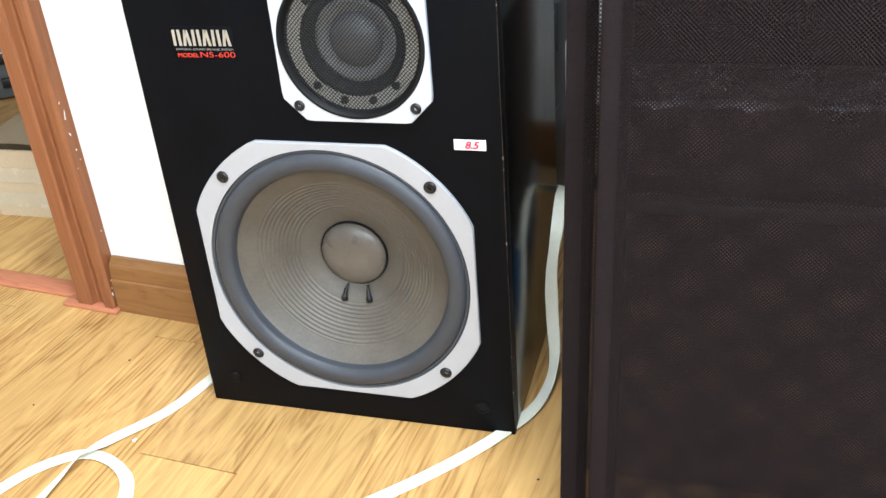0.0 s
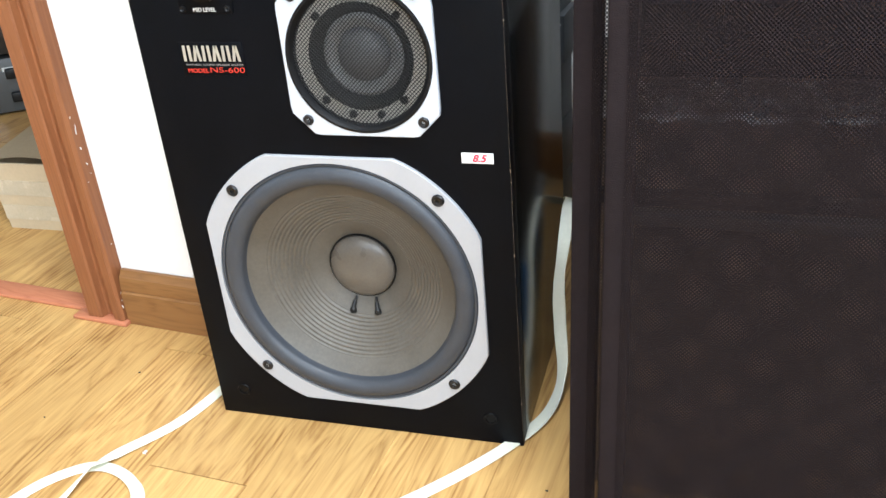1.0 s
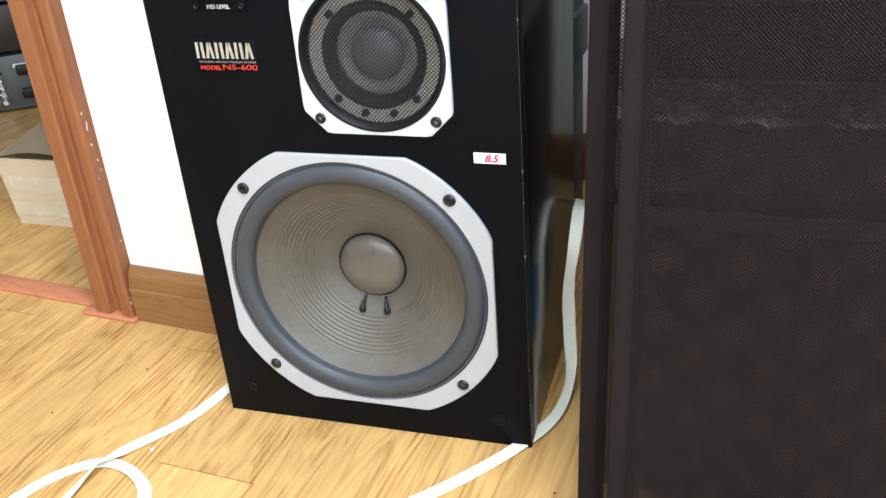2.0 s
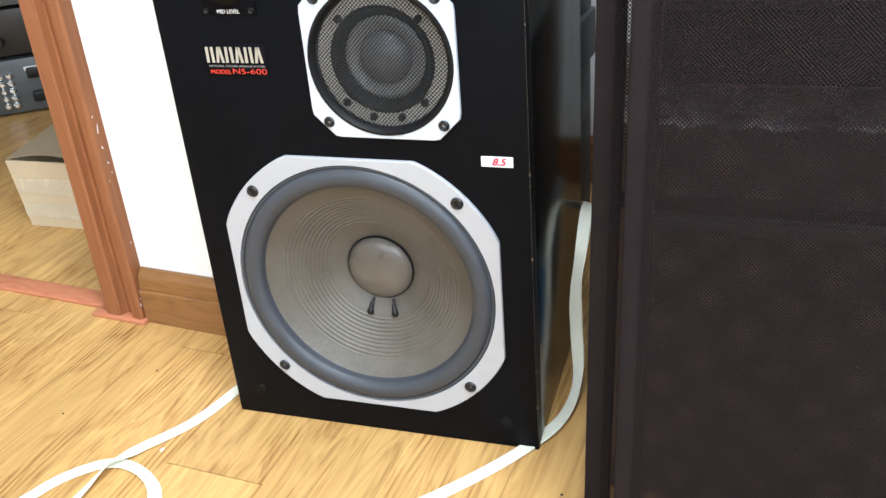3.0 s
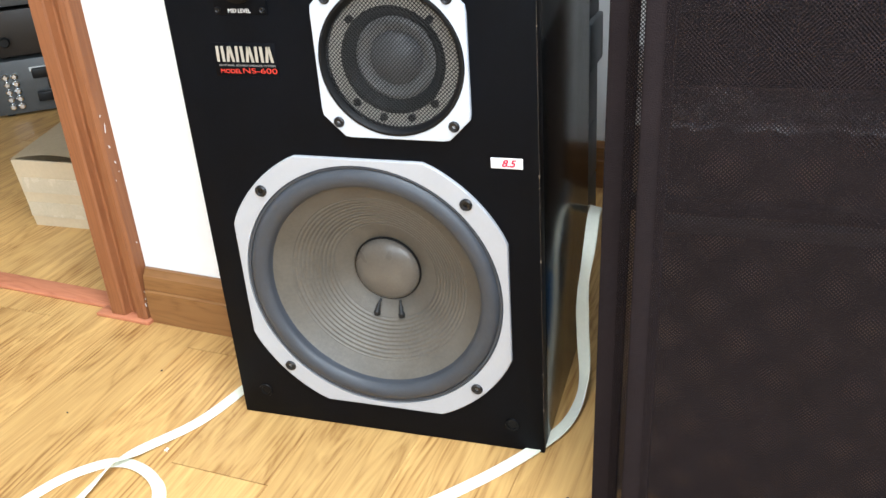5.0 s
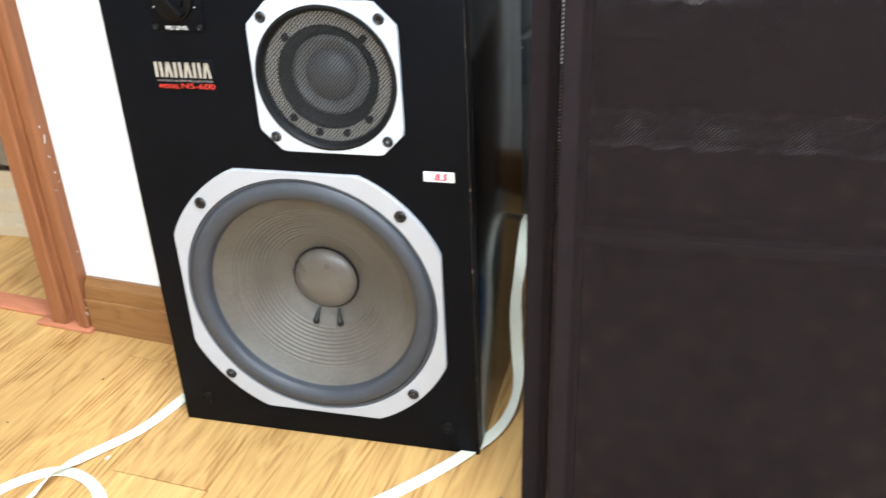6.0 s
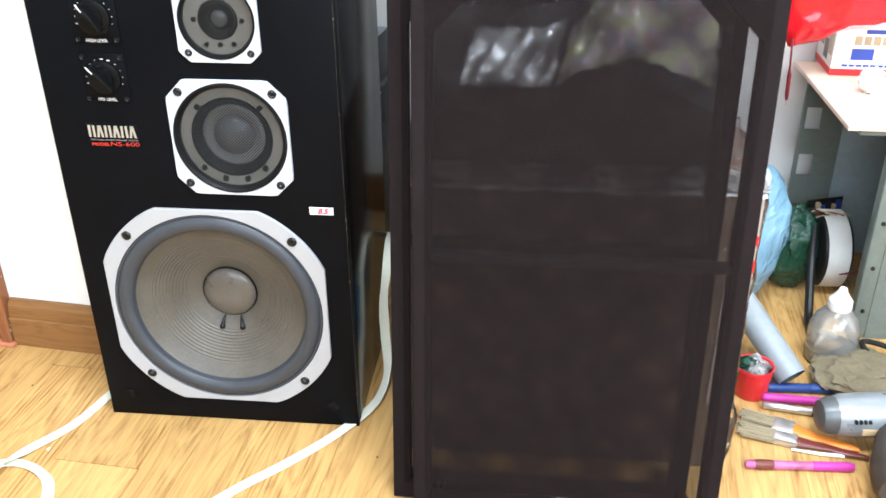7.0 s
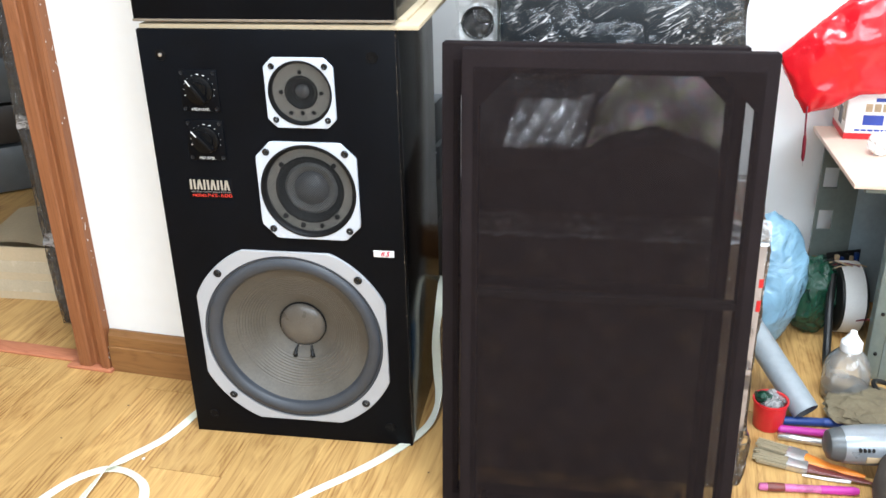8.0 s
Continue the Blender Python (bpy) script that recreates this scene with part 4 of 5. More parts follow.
def grille(m, label):
    """A cloth-covered speaker grille: frame with rounded inner corners, a cross batten and stretched cloth."""
    w, h, d, rim = SW + 0.002, 0.6405, 0.022, 0.020
    ob = thing("speaker_grille", m, label, "speaker grille", "pair of loose grilles")
    fr = bmesh.new()
    outer = [(0, 0), (w, 0), (w, h), (0, h)]
    c = 0.040
    top, bot = h - 0.026, 0.03
    inner = [(rim, bot), (w - rim, bot), (w - rim, top - c), (w - rim - c, top), (rim + c, top), (rim, top - c)]
    ov = {y: [fr.verts.new((x, y, z)) for x, z in outer] for y in (0.0, d)}
    iv = {y: [fr.verts.new((x, y, z)) for x, z in inner] for y in (0.0, d)}
    for y in (0.0, d):
        o, i = ov[y], iv[y]
        fr.faces.new((o[0], o[1], i[1], i[0]))
        fr.faces.new((o[1], o[2], i[2], i[1]))
        fr.faces.new((o[2], i[3], i[2]))
        fr.faces.new((o[2], o[3], i[4], i[3]))
        fr.faces.new((o[3], i[5], i[4]))
        fr.faces.new((o[3], o[0], i[0], i[5]))
    for a in (ov, iv):
        n = len(a[0.0])
        for k in range(n):
            q = (k + 1) % n
            fr.faces.new((a[0.0][k], a[0.0][q], a[d][q], a[d][k]))
    bmesh.ops.recalc_face_normals(fr, faces=fr.faces)
    rim_edges = [e for e in fr.edges if all(v in ov[0.0] for v in e.verts) or (all(v in ov[0.0] + ov[d] for v in e.verts) and abs(e.verts[0].co.y - e.verts[1].co.y) > 0.01)]
    bmesh.ops.bevel(fr, geom=rim_edges, offset=0.0018, segments=3, profile=0.5, affect="EDGES")
    part("frame", fr, WRAP_CLOTH, ob, "frame wrapped in dark brown cloth")
    bat = bmesh.new()
    box(bat, rim, w - rim, 0.004, 0.018, 0.335, 0.345, 0.001)
    part("batten", bat, BATTEN, ob, "thin cross batten")
    cl = sheet(0, 0, 24, 40, lambda u, v: (rim - 0.006 + (w - 2 * rim + 0.012) * u, -0.0012 + 0.0004 * math.sin(9 * u) * math.sin(7 * v), bot - 0.006 + (top - bot + 0.012) * v))
    part("cloth", cl, CLOTH, ob, "see-through dark brown grille cloth")
    for px, pz in ((0.03, 0.034), (w - 0.03, 0.034), (0.03, h - 0.034), (w - 0.03, h - 0.034)):
        part("peg", lathe([(0.0, 0.012), (0.003, 0.0115), (0.0035, 0.0)], 10), BLACK_PLASTIC, ob, m=Matrix.Translation((px, d, pz)) @ Matrix.Rotation(radians(-90), 4, "X"))
    return ob


front = grille(Matrix.Translation((0.4460, -0.168, 0.0015)) @ Matrix.Rotation(radians(0.3), 4, "Y") @ Matrix.Rotation(radians(-5.6), 4, "X"), "dark brown cloth grille leaning in front of another grille")
rear = copy_thing(front, Matrix.Translation((0.4170, -0.132, 0.0015)) @ Matrix.Rotation(radians(0.42), 4, "Y") @ Matrix.Rotation(radians(-5.2), 4, "X"))
tagged(rear, "dark brown cloth grille leaning on a wrapped box")
bd = bmesh.new()
box(bd, 0.168, 0.180, -0.004, 0.0, 0.034, 0.046, 0.0008)
mark = part("badge", bd, SILVER_PLASTIC, front, "small square silver badge")
part("badge_mark", lathe([(0.0042, 0.0), (0.0042, 0.0004), (0.0034, 0.0004), (0.0034, 0.0)], 24), BLACK_PLASTIC, mark, m=on_face(0.174, 0.040, -0.0042))

# ---- things behind the grilles ----


def wrapped(name, label, category, x0, x1, y0, y1, z0, z1, body, body_name, seed, dense=(), film=None):
    """A box in crinkled stretch film; dense: heights at which the film is bunched into a band."""
    ob = thing(name, Matrix.Identity(4), label, category)
    film = film or FILM
    bm = bmesh.new()
    box(bm, x0, x1, y0, y1, z0, z1, 0.004)
    part(body_name, bm, body, ob)
    fm = bmesh.new()
    e = 0.004
    box(fm, x0 - e, x1 + e, y0 - e, y1 + e, z0 + 0.002, z1 + e)
    bmesh.ops.subdivide_edges(fm, edges=fm.edges[:], cuts=26, use_grid_fill=True)
    crumple(fm, 0.006, 24, seed)
    part("stretch_film", fm, film, ob, "crinkled clear stretch film")
    for z, h in dense:
        band = sheet(0, 0, 60, 6, lambda u, v: (x0 - e + (x1 - x0 + 2 * e) * u, y0 - 0.010 + 0.018 * v * v, z + h * v))
        crumple(band, 0.004, 90, seed + 3)
        part("film_band", band, BUNCHED if h < 0.006 else FILM_DENSE, ob, "bunched shiny band of film")
    return ob


wrapped("wrapped_carton", "brown carton in clear stretch film behind the grilles", "wrapped carton", 0.424, 0.824, -0.036, 0.14, 0.0, 0.402, CARD, "carton", 1.0, [(0.383, 0.005), (0.391, 0.018)])
black = wrapped("wrapped_loudspeaker", "black box wrapped in crinkled stretch film standing on the carton", "wrapped loudspeaker", 0.472, 0.788, 0.10, 0.37, 0.407, 0.72, BLACK_BOX, "cabinet", 5.0, film=FILM_GLINTS)
stand = slab("carton_support", [(0.44, 0.80, 0.16, 0.38, 0.0, 0.404)], CARD, bevel=0.004, label="plain brown carton under the wrapped box", kind="", category="carton")


def white_port(m):
    ob = thing("white_loudspeaker", m, "white loudspeaker with a round port, beside the wrapped black box", "loudspeaker")
    w, d, h = 0.052, 0.24, 0.31
    bm = bmesh.new()
    f = plate_with_hole(lambda a: min(w / 2 / max(abs(math.cos(a)), 1e-6), 0.045 / max(abs(math.sin(a)), 1e-6)), 0.0185, 0.006, 96)
    part("port_panel", f, WHITE_BOX, ob, m=on_face(w / 2, 0.222, 0.006))
    box(bm, 0, w, 0.0, 0.006, 0, 0.177, 0.0)
    box(bm, 0, w, 0.0, 0.006, 0.267, h, 0.0)
    box(bm, 0, 0.004, 0.006, d, 0, h)
    box(bm, w - 0.004, w, 0.006, d, 0, h)
    box(bm, 0.004, w - 0.004, 0.006, d, h - 0.004, h)
    box(bm, 0.004, w - 0.004, d - 0.004, d, 0, h - 0.004)
    part("cabinet", bm, WHITE_BOX, ob)
    part("port_tube", lathe([(0.0225, 0.0005), (0.0215, 0.003), (0.0185, 0.002), (0.018, -0.006), (0.018, -0.09), (0, -0.09)], 40), BLACK_PLASTIC, ob, "black round port", m=on_face(w / 2, 0.222, 0.0))
    fl = sheet(0, 0, 20, 20, lambda u, v: (-0.004 + 0.06 * u, -0.006, 0.16 + 0.13 * v))
    crumple(fl, 0.01, 40, 7)
    part("film", fl, FILM, ob, "loose clear film")
    return ob


gather = tube([(0.826 + 0.004 * math.sin(9 * k / 40), -0.026 + 0.003 * math.cos(13 * k / 40), 0.002 + 0.36 * k / 40) for k in range(41)], [0.012 - 0.0085 * min(1, k / 18) for k in range(41)], 28)
crumple(gather, 0.0045, 22, 4)
for v in gather.verts:
    v.co.z = max(v.co.z, 0.001)
g_ob = part("film_gather", gather, FILM_GLINTS, None, "loose gathered film along the carton's corner")
g_ob.parent = [o for o in scene.objects if o.name.startswith("wrapped_carton")][0]


white_port(Matrix.Translation((0.417, 0.10, 0.407)))

# a pale strip paints the lit front corner of the wrapped carton
strip = bmesh.new()
box(strip, 0.797, 0.8262, -0.0405, -0.0385, 0.10, 0.398, 0.0006)
strip_ob = part("corner_tape", strip, PALE_LIT, g_ob.parent, "carton's lit front corner, painted as a pale pinkish strip")
for z, h in ((0.287, 0.016), (0.322, 0.012)):
    bm = bmesh.new()
    box(bm, 0.8215, 0.8268, -0.0412, -0.0390, z, z + h)
    part("red_mark", bm, RED_PLASTIC, strip_ob, "red printed mark", smooth=False)

# boxes in the gap beside the loudspeaker
# unseen brown pair, added to darken the reflection in the cabinet side
slab("carton_pillar", [(0.475, 0.80, 0.385, 0.60, 0.0, 0.404)], CARD, bevel=0.004, label="unseen brown block added under the reflected box", kind="", category="carton")
slab("brown_box", [(0.432, 0.79, 0.40, 0.60, 0.4045, 0.74)], BROWN_VINYL, bevel=0.004, label="unseen brown box added to darken the cabinet side's reflection", kind="", category="box")
crate = thing("blue_box", Matrix.Identity(4), "dark blue plastic box with a grey rim beside the loudspeaker", "box")
bm = bmesh.new()
box(bm, 0.388, 0.418, 0.16, 0.42, 0.0, 0.118, 0.002)
part("body", bm, BLUE_SCRAP, crate)
bm = bmesh.new()
box(bm, 0.3865, 0.4195, 0.1585, 0.4215, 0.1182, 0.1225, 0.001)
part("rim", bm, SILVER_PLASTIC, crate, "grey rim")


def film_glint(name, label, shape, material, nx, ny, amount, seed):
    bm = sheet(0, 0, nx, ny, shape)
    crumple(bm, amount, 45, seed)
    bmesh.ops.solidify(bm, geom=bm.faces[:], thickness=0.002)
    return tagged(part(name, bm, material), label, "plastic packet")



def padded_block():
    """A low black cushion whose top slopes up to the wrapped box and swells on one side."""
    bm = bmesh.new()
    n, rows = 30, []
    for i in range(n + 1):
        x = 0.440 + 0.330 * i / n
        u = (x - 0.462) / 0.308
        zf = 0.478 + 0.034 * max(0.0, math.sin(math.pi * (u - 0.38) / 0.62)) ** 1.2
        rows.append([bm.verts.new(p) for p in ((x, -0.012, 0.4065), (x, -0.020, zf - 0.012), (x, -0.012, zf), (x, 0.088, zf + 0.078), (x, 0.092, 0.4065))])
    for a, b in zip(rows, rows[1:]):
        for k in range(5):
            bm.faces.new((a[k], a[(k + 1) % 5], b[(k + 1) % 5], b[k]))
    bm.faces.new(rows[0])
    bm.faces.new(rows[-1])
    bmesh.ops.recalc_face_normals(bm, faces=bm.faces)
    return tagged(part("padded_block", bm, DARK_FOAM), "black padded block lying on the wrapped carton", "padding")


padded_block()


def on_block(u, v, lift=0.004):
    """A place on the sloping top of the padded block."""
    zf = 0.478 + 0.034 * max(0.0, math.sin(math.pi * (u - 0.38) / 0.62)) ** 1.2
    return (0.462 + 0.308 * u, -0.012 + 0.1 * v, zf + 0.078 * v + lift)


# reflections on the wrapped box's film, built as two bright sheets
film_glint("foil_packet", "silver reflection on the film, built as a crinkled sheet", lambda u, v: on_block(0.08 + 0.33 * u + 0.05 * v, 0.06 + 0.62 * v, 0.006 + 0.0028 * abs(math.sin(4 * math.pi * (u - 0.22 * v))) ** 4), SILVER_FILM, 64, 22, 0.0018, 2)
film_glint("printed_bag", "colourful reflection on the film, built as a folded sheet", lambda u, v: on_block(0.425 + 0.54 * u + 0.05 * v, 0.04 + (0.40 + 0.50 * math.sin(math.pi * (0.05 + 0.62 * u))) * v, 0.005 + 0.010 * v * v * math.sin(math.pi * (0.1 + 0.75 * u)) + 0.003 * abs(math.sin(5 * math.pi * (u - 0.25 * v))) ** 6), GLINT_COLOURS, 40, 22, 0.005, 9)

# ---- flat cables on the floor ----


def flat_cable(points, width, label, twists=None):
    pts = smooth_path(points, 10)
    n = len(pts) - 1
    tw = None
    if twists:
        tw = [np.interp(i / n, [a for a, _ in twists], [b for _, b in twists]) for i in range(n + 1)]
    return tagged(part("flat_cable", ribbon(pts, width, 0.0014, tw), RIBBON), label, "cable", "flat cables")


flat_cable([(0.012, 0.32, 0.02), (-0.016, 0.20, 0.004), (-0.012, 0.09, 0.0018), (-0.022, 0.036, 0.0018), (-0.043, -0.032, 0.0018), (-0.080, -0.090, 0.003), (-0.094, -0.120, 0.006), (-0.097, -0.137, 0.006),
            (-0.100, -0.165, 0.003), (-0.106, -0.25, 0.0018), (-0.145, -0.29, 0.0018), (-0.168, -0.235, 0.0018), (-0.146, -0.165, 0.0018), (-0.118, -0.128, 0.0016), (-0.088, -0.114, 0.0016),
            (-0.05, -0.124, 0.0016), (-0.020, -0.152, 0.0016), (-0.004, -0.21, 0.0016), (0.004, -0.32, 0.0016), (0.05, -0.50, 0.0016)], 0.0148,
           "cream flat cable looped once over itself on the floor", [(0, 0), (0.27, 0), (0.33, 48), (0.40, 35), (0.5, 0), (0.72, 0), (0.8, -22), (1, 0)])
flat_cable([(0.10, -0.30, 0.0016), (0.20, -0.158, 0.0016), (0.266, -0.087, 0.0016), (0.302, -0.046, 0.0016), (0.334, -0.005, 0.003), (0.361, 0.040, 0.005), (0.371, 0.080, 0.009), (0.374, 0.104, 0.032),
            (0.370, 0.118, 0.08), (0.369, 0.124, 0.13), (0.3725, 0.142, 0.172), (0.370, 0.19, 0.188), (0.362, 0.262, 0.165), (0.345, 0.30, 0.14)], 0.0145,
           "cream flat cable rising along the loudspeaker's side", [(0, 0), (0.36, 0), (0.5, -40), (0.62, -22), (0.75, -15), (1, 30)])

# dust and scraps on the floor
for i, (x, y, s) in enumerate(((-0.054, -0.084, 0.0023), (-0.145, 0.05, 0.0012), (-0.21, -0.05, 0.0012), (-0.33, 0.235, 0.004), (0.385, -0.06, 0.0012))):
    bm = bmesh.new()
    bmesh.ops.create_icosphere(bm, subdivisions=2, radius=s)
    crumple(bm, s * 0.9, 0.6 / s, i)
    bmesh.ops.scale(bm, vec=(1, 1, 0.5), verts=bm.verts)
    tagged(part("scrap", bm, CARTON_WHITE if i % 3 == 0 else AMP_DARK, m=Matrix.Translation((x, y, s * 0.4))), "tiny crumb of litter on the floor", "litter", "floor litter")

# ---- cartons by the back wall ----
for i, (z, h, dx, name_mat) in enumerate(((0.0, 0.085, 0.0, DARK_CARTON), (0.0855, 0.086, 0.003, DARK_CARTON), (0.172, 0.088, 0.0, DARK_CARTON), (0.2605, 0.066, 0.010, DARK_CARTON), (0.327, 0.08, 0.001, DARK_CARTON))):
    c = thing("small_carton", Matrix.Translation((0.206 + dx, 0.49, z)) @ Matrix.Rotation(radians(-6 + 3 * (i % 2)), 4, "Z"), "small dark grey carton with white print in a stack", "carton", "stack of small cartons")
    bm = bmesh.new()
    box(bm, 0, 0.105, 0, 0.08, 0, h, 0.002)
    part("carton", bm, name_mat, c)
    pr = bmesh.new()
    if i < 1:
        for k in range(7):
            box(pr, 0.06 + 0.002 * k, 0.10, -0.0008, 0.0, 0.012 * k + 0.001, 0.012 * k + 0.006)
    else:
        box(pr, 0.078, 0.0835, -0.0008, 0.0, h * 0.42, h * 0.66)
        box(pr, 0.0855, 0.091, -0.0008, 0.0, h * 0.42, h * 0.66)
        box(pr, 0.0925, 0.098, -0.0008, 0.0, h * 0.42, h * 0.66)
        box(pr, 0.07, 0.099, -0.0008, 0.0, h * 0.30, h * 0.32)
        box(pr, 0.08, 0.084, -0.0008, 0.0, h * 0.14, h * 0.22)
        box(pr, 0.082, 0.10, -0.0008, 0.0, h * 0.80, h * 0.83)
    tagged(part("print", pr, PRINT, c, "white printed bars", smooth=False), kind="stuff")

# ---- steel cabinet with a board on top ----
TX, TY, TZ = 1.008, 0.275, 0.353
cab = thing("steel_cabinet", Matrix.Identity(4), "open grey-green steel cabinet frame, scratched, serving as a low bench", "cabinet")


def cab_part(name, spans, material, bevel=0.0015):
    bm = bmesh.new()
    for s in spans:
        box(bm, *s, bevel=bevel)
    return part(name, bm, material, cab)


cab_part("front_post", [(1.077, 1.100, 0.283, 0.288, 0.0, 0.336), (1.077, 1.082, 0.288, 0.305, 0.0, 0.336)], METAL_GREEN)
pw = [(1.030, 1.036, 0.565, 0.573, 0, 0.336), (1.036, 1.062, 0.565, 0.570, 0.0, 0.060), (1.036, 1.062, 0.565, 0.570, 0.10, 0.155), (1.036, 1.062, 0.565, 0.570, 0.195, 0.240),
      (1.036, 1.062, 0.565, 0.570, 0.28, 0.336), (1.062, 1.10, 0.565, 0.570, 0.0, 0.336)]
cab_part("back_post", pw, METAL_GREEN, 0.0)
cab_part("back_panel", [(1.1003, 1.62, 0.572, 0.577, 0.0, 0.336)], METAL_BLUE)
cab_part("top_rail", [(1.028, 1.62, 0.283, 0.300, 0.336, 0.345), (1.028, 1.045, 0.300, 0.573, 0.336, 0.345)], METAL_GREEN)
fp = [(1.1005, 1.110, 0.2835, 0.2865, 0.0, 0.336), (1.15, 1.62, 0.2835, 0.2865, 0.0, 0.336), (1.110, 1.15, 0.2835, 0.2865, 0.0, 0.10), (1.110, 1.15, 0.2835, 0.2865, 0.24, 0.336)]
fp += [(1.110, 1.15, 0.2835, 0.2865, 0.10 + 0.0117 * k, 0.10 + 0.0117 * k + 0.007) for k in range(12)]
cab_part("vented_panel", fp, METAL_GREEN, 0.0)
cab_part("right_panel", [(1.615, 1.62, 0.288, 0.572, 0, 0.336)], METAL_BLUE)
cab_part("divider", [(1.24, 1.243, 0.30, 0.57, 0.0, 0.336)], METAL_BLUE)
for k in range(4):
    part("bolt", lathe([(0, 0.002), (0.003, 0.0018), (0.0035, 0)], 10), SCREW, cab, m=on_face(1.089, 0.05 + 0.075 * k, 0.283))
tb = bmesh.new()
box(tb, TX, 1.68, TY, 0.588, 0.3452, TZ, 0.0012)
tagged(part("bench_board", tb, TABLE_TOP), "pinkish laminate board lying on the steel cabinet", "board")

# ---- on the bench ----
evo = thing("product_carton", Matrix.Translation((1.043, 0.512, TZ)) @ Matrix.Rotation(radians(-2), 4, "Z"), "white carton with red base band and blue print", "carton")
bm = bmesh.new()
box(bm, 0, 0.20, 0, 0.098, 0.0, 0.075, 0.001)
part("carton", bm, CARTON_WHITE, evo)
bm = bmesh.new()
box(bm, -0.0004, 0.2004, -0.0004, 0.0984, 0.0, 0.011, 0.0)
part("red_band", bm, RED_PLASTIC, evo, "red band round the base", smooth=False)
for x0, x1, z0, z1 in ((0.028, 0.062, 0.026, 0.044), (0.045, 0.10, 0.068, 0.0745), (0.095, 0.16, 0.03, 0.05)):
    bm = bmesh.new()
    box(bm, x0, x1, -0.0006, 0.0, z0, z1)
    part("blue_panel", bm, BLUE_PRINT, evo, "dark blue printed panel", smooth=False)
for k, (y0, z0, z1) in enumerate(((0.006, 0.03, 0.068), (0.03, 0.018, 0.05), (0.058, 0.034, 0.07))):
    bm = bmesh.new()
    box(bm, -0.0006, 0.0, y0, y0 + 0.024, z0, z1)
    part("side_print", bm, DARK_CARTON if k == 1 else TAPE_TAN, evo, "grey printed patch", smooth=False)
for k in range(5):
    bm = bmesh.new()
    box(bm, 0.030 + 0.014 * k, 0.041 + 0.014 * k, -0.0007, 0.0, 0.050, 0.064)
    part("mark", bm, COPPER_WIRE, evo, smooth=False)
bm = bmesh.new()
for k in range(9):
    box(bm, 0.016 + 0.011 * k, 0.025 + 0.011 * k, -0.0007, 0.0, 0.015, 0.0185)
tagged(part("small_print", bm, BLUE_PRINT, evo, smooth=False), kind="stuff")


def lump(name, label, category, centre, radii, material, amount, scale, seed, flat=0.0, subdiv=5):
    """A crumpled bag: an uneven closed form that sits on its support."""
    bm = bmesh.new()
    bmesh.ops.create_icosphere(bm, subdivisions=subdiv, radius=1.0)
    for v in bm.verts:
        d = Vector(noise.turbulence_vector(v.co * scale + Vector((seed, 0, seed)), 4, True))
        v.co += amount * d
        v.co = Vector((v.co.x * radii[0], v.co.y * radii[1], max(v.co.z, -1 + flat) * radii[2]))
    low = min(v.co.z for v in bm.verts)
    for v in bm.verts:
        v.co.z -= low
    return tagged(part(name, bm, material, m=Matrix.Translation(centre)), label, category)


LOW = [(0.0, 0.925, 0.487), (0.12, 0.942, 0.438), (0.24, 0.966, 0.413), (0.38, 0.998, 0.416), (0.52, 1.03, 0.426), (0.75, 1.10, 0.446), (1.0, 1.20, 0.462)]
TOP = [(0.0, 0.924, 0.503), (0.12, 0.945, 0.527), (0.24, 0.972, 0.552), (0.38, 1.005, 0.582), (0.52, 1.035, 0.603), (0.75, 1.11, 0.625), (1.0, 1.20, 0.625)]


def bag_form(u, w):
    """A limp bag slung over the carton: w runs round its section."""
    k, a = [p[0] for p in LOW], 2 * math.pi * w
    x0, z0, x1, z1 = (np.interp(u, k, [p[i] for p in q]) for q, i in ((LOW, 1), (LOW, 2), (TOP, 1), (TOP, 2)))
    f = 0.5 - 0.5 * math.cos(a)
    depth = 0.006 + 0.022 * math.sin(math.pi * min(1, u * 1.2 + 0.05))
    return (x0 + (x1 - x0) * f, 0.488 - depth * math.sin(a), z0 + (z1 - z0) * f)


bag = sheet(0, 0, 60, 56, bag_form)
bmesh.ops.remove_doubles(bag, verts=bag.verts, dist=0.0004)
crumple(bag, 0.013, 11, 3)
crumple(bag, 0.004, 19, 5)
bmesh.ops.recalc_face_normals(bag, faces=bag.faces)
tagged(part("red_plastic_bag", bag, BAG_RED), "shiny crumpled red plastic bag slung over the carton", "plastic bag")
lump("tissue", "small crumpled white tissue on the bench board", "tissue", (1.075, 0.42, TZ), (0.018, 0.014, 0.02), CARTON_WHITE, 0.5, 1.8, 8.0, 0.2, 4)

probe = thing("test_probe", Matrix.Identity(4), "dark red test probe hanging by its lead", "test probe")
part("lead", tube(smooth_path([(0.985, 0.49, 0.47), (0.968, 0.475, 0.43), (0.9645, 0.46, 0.40), (0.966, 0.458, 0.372)], 8), 0.0016, 8), RED_WIRE, probe)
part("handle", tube([(0.966, 0.458, 0.374), (0.9665, 0.4575, 0.366), (0.9675, 0.4565, 0.335), (0.968, 0.456, 0.328)], [0.0022, 0.0034, 0.003, 0.0016], 10), RED_WIRE, probe)
part("tip", tube([(0.968, 0.456, 0.328), (0.9685, 0.4555, 0.318)], [0.0009, 0.0004], 6), FERRULE, probe, "bare metal tip")

